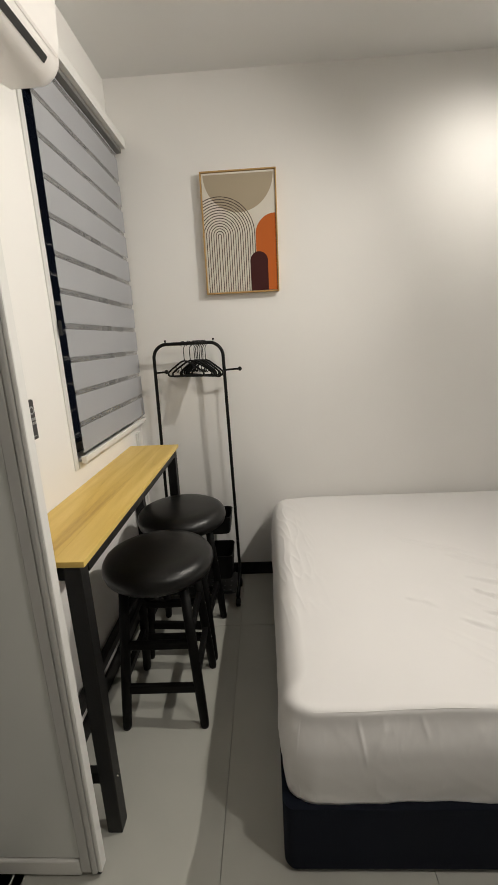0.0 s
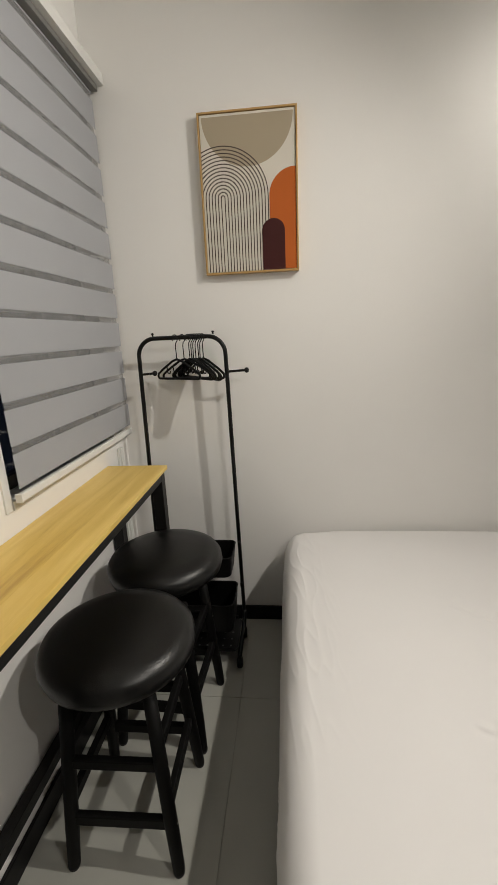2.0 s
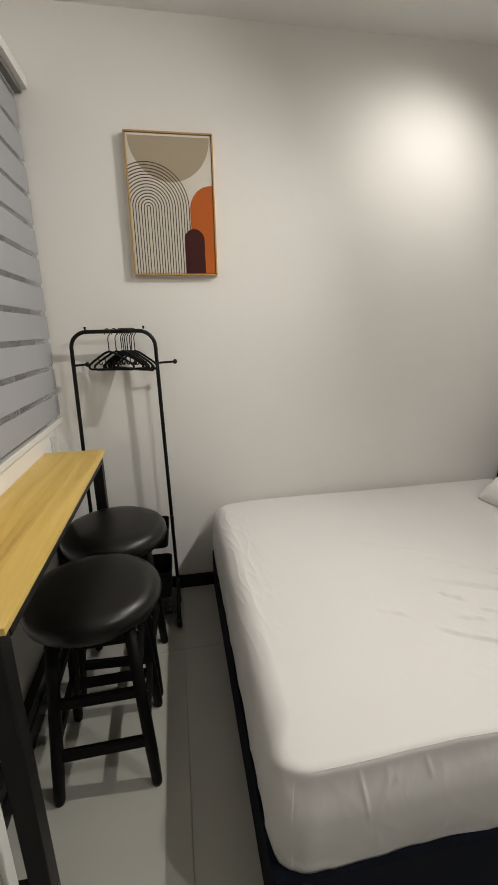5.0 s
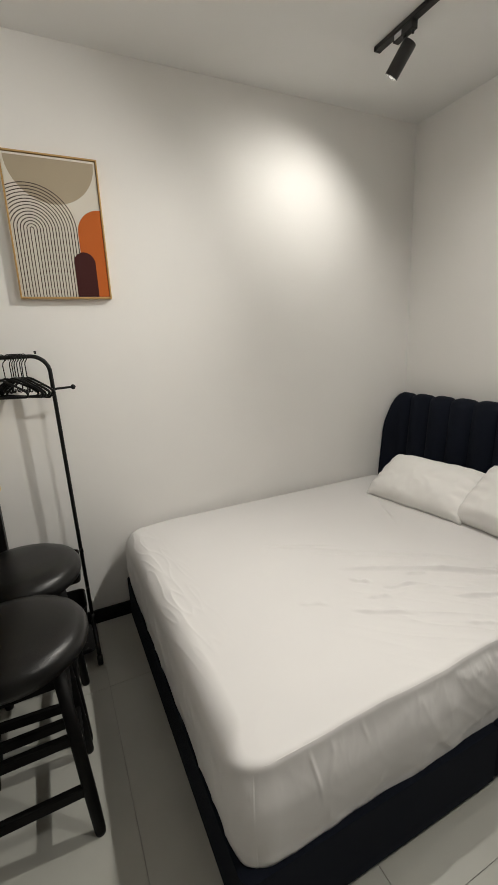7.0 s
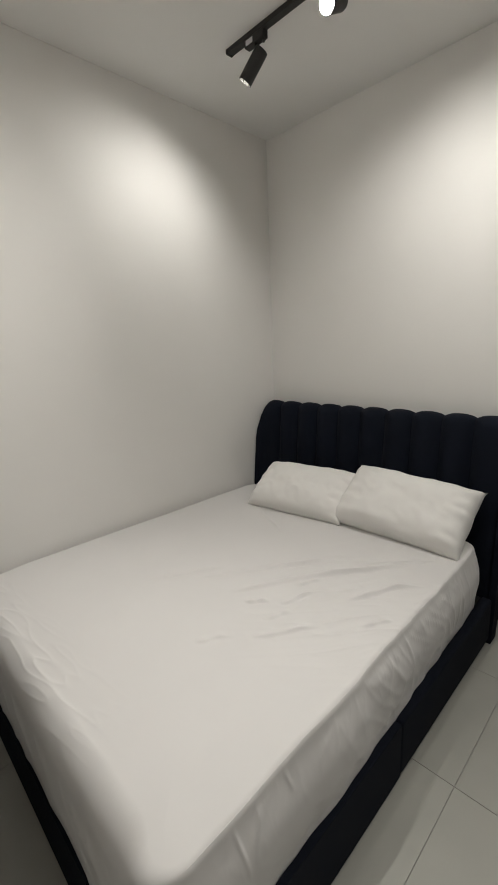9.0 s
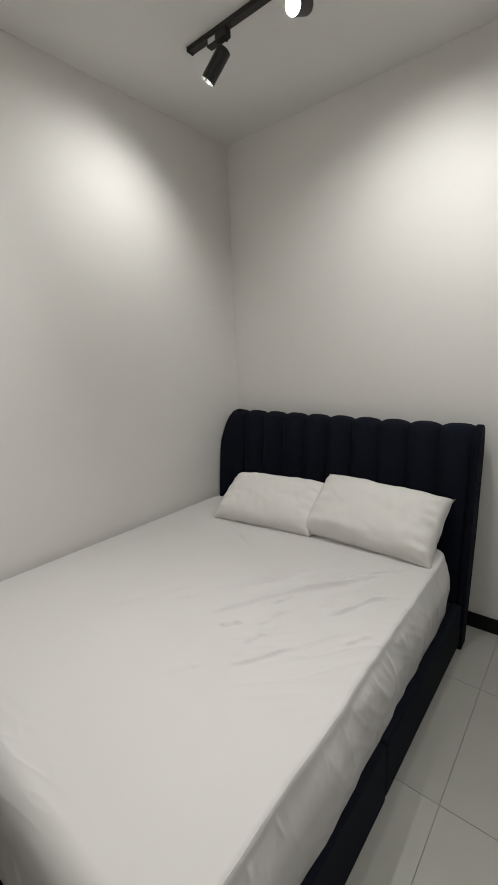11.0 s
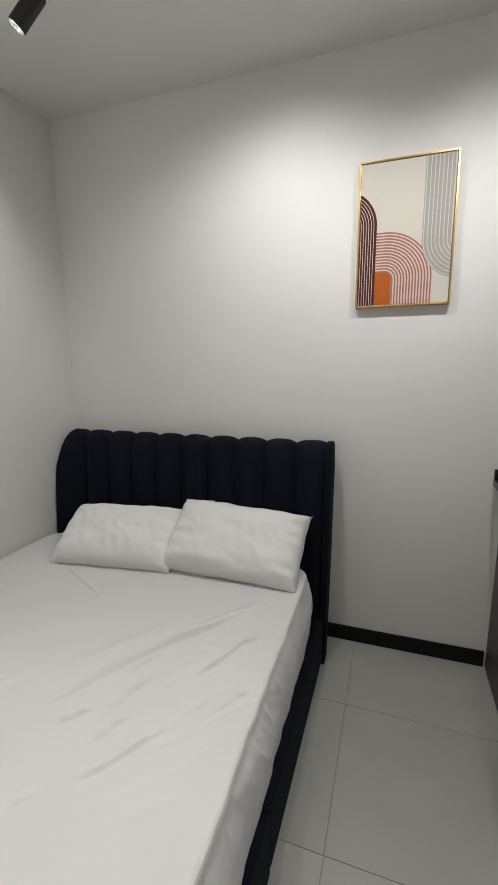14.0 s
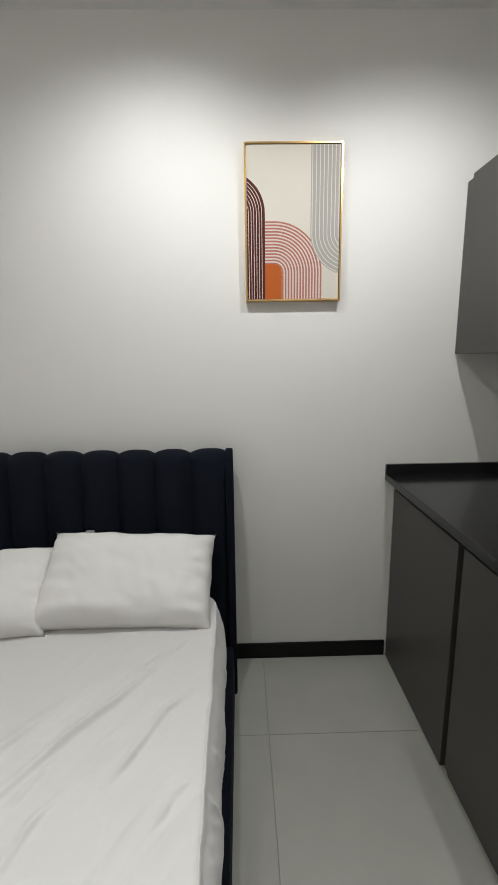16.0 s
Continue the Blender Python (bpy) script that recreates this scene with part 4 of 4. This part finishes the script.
# ---- pillows ----
def pillow(label, w, h, thick, m, seed):
    bm = bmesh.new()
    n = 56
    sides = []
    for face in (1, -1):
        g = []
        for i in range(n + 1):
            row = []
            for j in range(n + 1):
                u, v = 2 * i / n - 1, 2 * j / n - 1
                # corners stay out, edges draw in
                px = u * w / 2 * (1 + 0.045 * abs(u * v) ** 14 - 0.012 * (1 - v * v) * abs(u) ** 3) + 0.004 * noise.noise(Vector((v * 3 + seed, u, 9)))
                py = v * h / 2 * (1 + 0.075 * abs(u * v) ** 14 - 0.035 * (1 - u * u) * abs(v) ** 3) + 0.005 * noise.noise(Vector((u * 3 + seed, v, 4)))
                fill = max(0.0, (1 - abs(u) ** 4.5) * (1 - abs(v) ** 3.4)) ** 0.40
                pz = face * thick / 2 * fill
                wr = noise.noise(Vector((u * 2.1 + seed, v * 1.8, face * 3.0))) * 0.016 + (0.6 - abs(noise.noise(Vector((u * 5 + seed + v, v * 2.5, face))))) * 0.009
                edge = min(1 - abs(u), 1 - abs(v))
                pz += wr * min(1, edge * 4)
                pz += 0.0065 * math.sin(v * 17 + seed + 2 * noise.noise(Vector((v * 3, u * 2, seed)))) * max(0, abs(u) - 0.66) * 3 * min(1, edge * 8)
                pz += 0.0035 * math.sin(u * 21 + seed + 2 * noise.noise(Vector((u * 3, v, seed)))) * max(0, abs(v) - 0.70) * 3 * min(1, edge * 8)
                row.append(bm.verts.new((px, py, pz)))
            g.append(row)
        sides.append(g)
        for i in range(n):
            for j in range(n):
                bm.faces.new((g[i][j], g[i + 1][j], g[i + 1][j + 1], g[i][j + 1]))
    bmesh.ops.remove_doubles(bm, verts=bm.verts, dist=0.0004)
    p = thing("pillow", label, "pillow", "pillows on the bed")
    part("cover", bm, PILLOW, p, smooth=True)
    p.matrix_basis = m
    return p


def stand(centre, across, up):
    """Pose with x along across, y along up."""
    a = Vector(across).normalized()
    b = Vector(up)
    b = (b - a * b.dot(a)).normalized()
    c = a.cross(b)
    m = Matrix((a, b, c)).transposed().to_4x4()
    return Matrix.Translation(centre) @ m


pillow("plump white pillow leaning on the headboard", 0.635, 0.370, 0.215, stand((2.540, 2.105, 0.656), (0.03, -1.0, -0.05), (0.285, 0.02, 0.225)), 1.3)
pillow("white pillow slumped beside the wall on the bed", 0.600, 0.345, 0.195, stand((2.475, 2.690, 0.638), (0.13, -1.0, 0.01), (0.285, 0.05, 0.18)), 5.7)

# ---- wall pictures ----
def clip(poly, w, h):
    """Cut a polygon to the rectangle 0..w, 0..h."""
    for axis, keep, lim in ((0, 1, 0.0), (0, -1, w), (1, 1, 0.0), (1, -1, h)):
        out = []
        for i, p in enumerate(poly):
            q = poly[(i + 1) % len(poly)]
            dp, dq = keep * (p[axis] - lim), keep * (q[axis] - lim)
            if dp >= 0:
                out.append(p)
            if (dp >= 0) != (dq >= 0):
                t = dp / (dp - dq)
                out.append((p[0] + (q[0] - p[0]) * t, p[1] + (q[1] - p[1]) * t))
        poly = out
        if len(poly) < 3:
            return []
    return poly


def paint(shapes, w, h, level):
    """Thin painted layer: polygons (x right, y up) lifted by level off the canvas."""
    bm = bmesh.new()
    for s in shapes:
        c = clip(s, w, h)
        if len(c) > 2:
            vs = [bm.verts.new((x, -level, y)) for x, y in c]
            ws = [bm.verts.new((x, -level + 0.0003, y)) for x, y in c]
            bm.faces.new(vs)
            for i in range(len(vs)):
                bm.faces.new((vs[i], vs[(i + 1) % len(vs)], ws[(i + 1) % len(vs)], ws[i]))
    return bm


def band(path, half):
    """Quads of a stripe of that half width along a line."""
    quads = []
    nrm = []
    for i in range(len(path)):
        a, b = path[max(i - 1, 0)], path[min(i + 1, len(path) - 1)]
        d = math.hypot(b[0] - a[0], b[1] - a[1]) or 1
        nrm.append((-(b[1] - a[1]) / d * half, (b[0] - a[0]) / d * half))
    for i in range(len(path) - 1):
        (ax, ay), (bx, by), n0, n1 = path[i], path[i + 1], nrm[i], nrm[i + 1]
        quads.append([(ax - n0[0], ay - n0[1]), (bx - n1[0], by - n1[1]), (bx + n1[0], by + n1[1]), (ax + n0[0], ay + n0[1])])
    return quads


def picture(label, w, h, mat, frame_label):
    p = thing("wall_picture", label, "picture", "abstract arch pictures")
    t, d = 0.007, 0.033
    part("frame_bar", box(0, -d, 0, t, 0, h, 0.001), mat, p, frame_label)
    part("frame_bar", box(w - t, -d, 0, w, 0, h, 0.001), mat, p, frame_label)
    part("frame_bar", box(t + 0.0002, -d, 0, w - t - 0.0002, 0, t, 0.001), mat, p, frame_label)
    part("frame_bar", box(t + 0.0002, -d, h - t, w - t - 0.0002, 0, h, 0.001), mat, p, frame_label)
    c = part("canvas", box(t + 0.002, -d + 0.006, t + 0.002, w - t - 0.002, -0.003, h - t - 0.002), CREAM, p, "cream canvas print")
    return p, c, w - 2 * t - 0.004, h - 2 * t - 0.004, Vector((t + 0.002, -d + 0.006, t + 0.002))


def layer(name, shapes, w, h, level, mat, c, off):
    bm = paint(shapes, w, h, level)
    bmesh.ops.translate(bm, verts=bm.verts, vec=off)
    part(name, bm, mat, c)


PW, PH = 0.396, 0.600
p1, c1, w, h, off = picture("oak-framed abstract print of striped and orange arches", PW, PH, OAKFRAME, "thin oak frame")
layer("painted_disc", [arc((0.50 * w, h * 0.985), 0.48 * w, 180, 360, 40)], w, h, 0.0004, BEIGE, c1, off)
cu, cv = 0.212 * w, h * 0.490
arches = []
for i in range(15):
    r = 0.0075 + i * 0.0127
    arches += band([(cu - r, 0.0)] + arc((cu, cv), r, 180, 0, 36) + [(cu + r, 0.0)], 0.0019)
layer("stripe_pattern", arches, w, h, 0.0009, INK, c1, off)
layer("painted_arch", [[(0.715 * w, 0.0)] + arc((0.985 * w, h * 0.478), 0.27 * w, 180, 90, 18) + [(w, h * 0.478 + 0.27 * w), (w, 0)]], w, h, 0.0014, ORANGE, c1, off)
layer("painted_arch", [[(0.625 * w, 0.0)] + arc((0.750 * w, h * 0.338 - 0.125 * w), 0.125 * w, 180, 0, 24) + [(0.875 * w, 0.0)]], w, h, 0.0019, MAROON, c1, off)
p1.matrix_basis = pose(0.533, NY - 0.001, 1.732)

p2, c2, w, h, off = picture("gold-framed abstract print of pink and grey arches", PW, PH, GOLD, "thin brushed gold frame")
layer("painted_field", [[(0.17 * w, 0)] + [(0.17 * w, h * 0.180 + 0.515 * w)] + arc((0.29 * w, h * 0.180), 0.515 * w, 90, 0, 24) + [(0.805 * w, 0)]], w, h, 0.0004, PINKISH, c2, off)
pink = []
for i in range(14):
    r = 0.036 + i * 0.0122
    pink += band([(0.17 * w, h * 0.180 + r), (0.29 * w, h * 0.180 + r)] + arc((0.29 * w, h * 0.180), r, 90, 0, 24)[1:] + [(0.29 * w + r, 0.0)], 0.0033)
layer("stripe_pattern", pink, w, h, 0.0009, TERRACOTTA, c2, off)
layer("painted_block", [[(0.17 * w, 0), (0.17 * w, h * 0.183 + 0.032)] + arc((0.29 * w, h * 0.183), 0.032, 90, 0, 10) + [(0.29 * w + 0.032, 0)]], w, h, 0.0013, ORANGE, c2, off)
layer("painted_arch", [[(-0.25 * w, 0)] + arc((-0.22 * w, h * 0.572), 0.40 * w * 1.03, 100, 0, 26) + [(0.19 * w, 0)]], w, h, 0.0016, PLUM, c2, off)
pale = []
for i in range(6):
    r = 0.405 * w - 0.010 - i * 0.0108
    pale += band(arc((-0.22 * w, h * 0.572), r, 100, 0, 26) + [(-0.22 * w + r, 0.0)], 0.0011)
layer("line_pattern", pale, w, h, 0.0021, PINKISH, c2, off)
layer("painted_field", [[(0.685 * w, h)] + arc((1.12 * w, h * 0.44), 0.435 * w, 180, 250, 20) + [(w * 1.2, h * 0.2), (w * 1.2, h)]], w, h, 0.0011, WARMGREY, c2, off)
grey = []
for i in range(9):
    r = 0.435 * w - 0.006 - i * 0.0155
    grey += band([(1.12 * w - r, h)] + arc((1.12 * w, h * 0.44), r, 180, 250, 20), 0.0017)
layer("line_pattern", grey, w, h, 0.0016, CREAM, c2, off)
p2.matrix_basis = pose(EX - 0.001, 1.632, 1.722, 0, 0, -90)

# ---- track lighting ----
rail = thing("track_light", "black ceiling track with adjustable spotlights, switched on", "track light", at=(TRACK_X, 0.80, CZ))
part("rail", box(-0.017, 0.0, -0.020, 0.017, 2.02, -0.0005, 0.002), LAMPBLACK, rail)
part("end_cap", box(-0.018, 2.0205, -0.021, 0.018, 2.032, -0.0005, 0.002), LAMPBLACK, rail)
for y, aim, cone, watts in LAMPS:
    way = (Vector(aim) - Vector((TRACK_X, y, CZ - 0.12))).normalized()
    piv = Vector((0, y - 0.80, -0.110))
    gear = part("adapter", box(-0.016, y - 0.80 - 0.055, -0.052, 0.016, y - 0.80 + 0.055, -0.0205, 0.003), LAMPBLACK, rail)
    part("label_plate", box(-0.0168, y - 0.80 + 0.005, -0.047, -0.0161, y - 0.80 + 0.045, -0.027), STICKER, gear, "small white rating sticker")
    part("knob", lathe([(0.004, 0.0), (0.006, 0.004), (0.006, 0.012)], 10, centre=(0.0, y - 0.80 - 0.045, -0.066)), LAMPBLACK, gear)
    part("stem", sweep([piv + Vector((0, 0, 0.059)), piv + Vector((0, 0, -0.004))], 0.0075, 10), LAMPBLACK, gear)
    turn = way.to_track_quat("-Z", "Y").to_matrix().to_4x4()
    head = part("head", lathe([(0.022, 0.042), (0.0285, 0.039), (0.0295, 0.034), (0.0295, -0.090), (0.0275, -0.0905), (0.0245, -0.070), (0.012, -0.069)], 32), LAMPBLACK, rail, "black spotlight cylinder")
    head.matrix_basis = Matrix.Translation(piv) @ turn
    part("reflector_ring", lathe([(0.0273, -0.0900), (0.0273, -0.0890), (0.0235, -0.0760), (0.0225, -0.0720)], 32, caps=False), REFLECTOR, head, "bright inner ring")
    part("led_disc", lathe([(0.019, -0.0710), (0.019, -0.0703)], 28), LED, head, "glowing led lens")
    data = bpy.data.lights.new("spot_beam", "SPOT")
    data.energy, data.spot_size, data.spot_blend, data.shadow_soft_size = watts, radians(cone), 1.0, 0.018
    data.color = (1.0, 0.905, 0.785)
    beam = new("spot_beam", data)
    eye = Vector((TRACK_X, 0.80, CZ)) + piv + way * 0.098
    beam.matrix_world = look(eye, eye + way)

# ---- kitchen ----
KF = 0.955
counter = thing("worktop", "glossy black stone worktop with low upstand", "worktop", at=(1.45, SY, 0.921))
part("slab", box(0, 0.001, 0.0, EX - 1.45 - 0.001, 0.997 - SY, 0.032, 0.003), GRANITE, counter)
part("upstand", box(EX - 1.45 - 0.018, 0.001, 0.0325, EX - 1.45 - 0.001, 0.997 - SY, 0.078, 0.002), GRANITE, counter)
part("upstand", box(0, 0.001, 0.0325, EX - 1.45 - 0.0185, 0.018, 0.078, 0.002), GRANITE, counter)


def base_unit(x0, x1, lift, label):
    u = thing("base_cabinet", label, "cabinet", "kitchen base units", at=(x0, SY, 0))
    w = x1 - x0
    part("body", box(0.002, 0.002, 0.0, w - 0.002, KF - SY - 0.062, 0.9205, 0.001), BLACKGAP, u)
    part("side_panel", box(0.002, KF - SY - 0.0618, 0.0, 0.018, KF - SY - 0.0222, 0.878, 0.001), BLACKGAP, u)
    part("side_panel", box(w - 0.018, KF - SY - 0.0618, 0.0, w - 0.002, KF - SY - 0.0222, 0.878, 0.001), BLACKGAP, u)
    part("door", box(0.004, KF - SY - 0.0215, lift, w - 0.004, KF - SY, 0.878, 0.0015), CABINET, u, "matt charcoal door")
    if lift > 0.01:
        part("plinth", box(0.002, KF - SY - 0.0215, 0.0, w - 0.002, KF - SY - 0.012, lift - 0.002, 0.001), CABINET, u)
    part("grip_profile", box(0.004, KF - SY - 0.0615, 0.886, w - 0.004, KF - SY - 0.050, 0.9195, 0.001), BLACKGAP, u, "black recessed grip")
    return u


base_unit(2.312, EX - 0.012, 0.002, "charcoal kitchen base cabinet beside the wall")
base_unit(1.80, 2.286, 0.035, "charcoal kitchen base cabinet with raised door")
base_unit(1.45, 1.798, 0.035, "charcoal kitchen base cabinet with raised door")
strip = setting("trim_2", box(2.2875, KF - 0.055, 0.0, 2.3105, KF - 0.042, 0.92, 0.001), BLACKGAP, "black strip between the base cabinets", "trim")
setting("trim_3", box(EX - 0.0115, KF - 0.03, 0.0, EX - 0.0005, KF - 0.002, 0.92, 0.001), CABLIP, "pale filler strip between cabinet and wall", "trim")

UF = 0.717


def wall_unit(x0, x1, label):
    u = thing("wall_cabinet", label, "cabinet", "kitchen wall units", at=(x0, SY, 1.497))
    w = x1 - x0
    part("body", box(0.002, 0.001, 0.0, w - 0.002, UF - SY - 0.021, 0.690, 0.001), CABINET, u)
    part("door", box(0.003, UF - SY - 0.0205, -0.004, w - 0.003, UF - SY, 0.700, 0.0015), CABINET, u, "matt charcoal door")
    return u


wall_unit(2.20, EX - 0.045, "matt charcoal wall cabinet over the worktop")
wall_unit(1.45, 2.198, "matt charcoal wall cabinet over the worktop")
filler = thing("filler_panel", "narrow charcoal filler panel between cabinet and wall", "panel", at=(EX - 0.0435, SY, 1.497))
part("panel", box(0.0, 0.001, -0.004, 0.041, UF - SY - 0.004, 0.686, 0.001), CABINET, filler)
part("edge", box(0.0412, 0.001, -0.004, 0.0432, UF - SY - 0.003, 0.686), CABLIP, filler, "pale edge")

# ---- floor tiles ----
TS, TL2, GAP = 0.6065, 1.213, 0.0015
tile_mesh = {}
X0, Y0 = 1.862 - 5 * TS, 1.575 - 2 * TL2
for ix in range(8):
    for iy in range(5):
        x0, x1 = max(X0 + ix * TS + GAP / 2, WX - 0.119), min(X0 + (ix + 1) * TS - GAP / 2, EX - 0.001)
        y0, y1 = max(Y0 + iy * TL2 + GAP / 2, -0.68), min(Y0 + (iy + 1) * TL2 - GAP / 2, NY - 0.001)
        if x1 - x0 < 0.02 or y1 - y0 < 0.02:
            continue
        key = (round(x1 - x0, 3), round(y1 - y0, 3))
        if key not in tile_mesh:
            hx, hy = (x1 - x0) / 2, (y1 - y0) / 2
            tile_mesh[key] = mesh_of(box(-hx, -hy, -0.0035, hx, hy, 0.0, 0.0008, 1), "tile", TILE)
        t = new("tile", tile_mesh[key])
        t.location = ((x0 + x1) / 2, (y0 + y1) / 2, 0.0)
        t.parent = floor
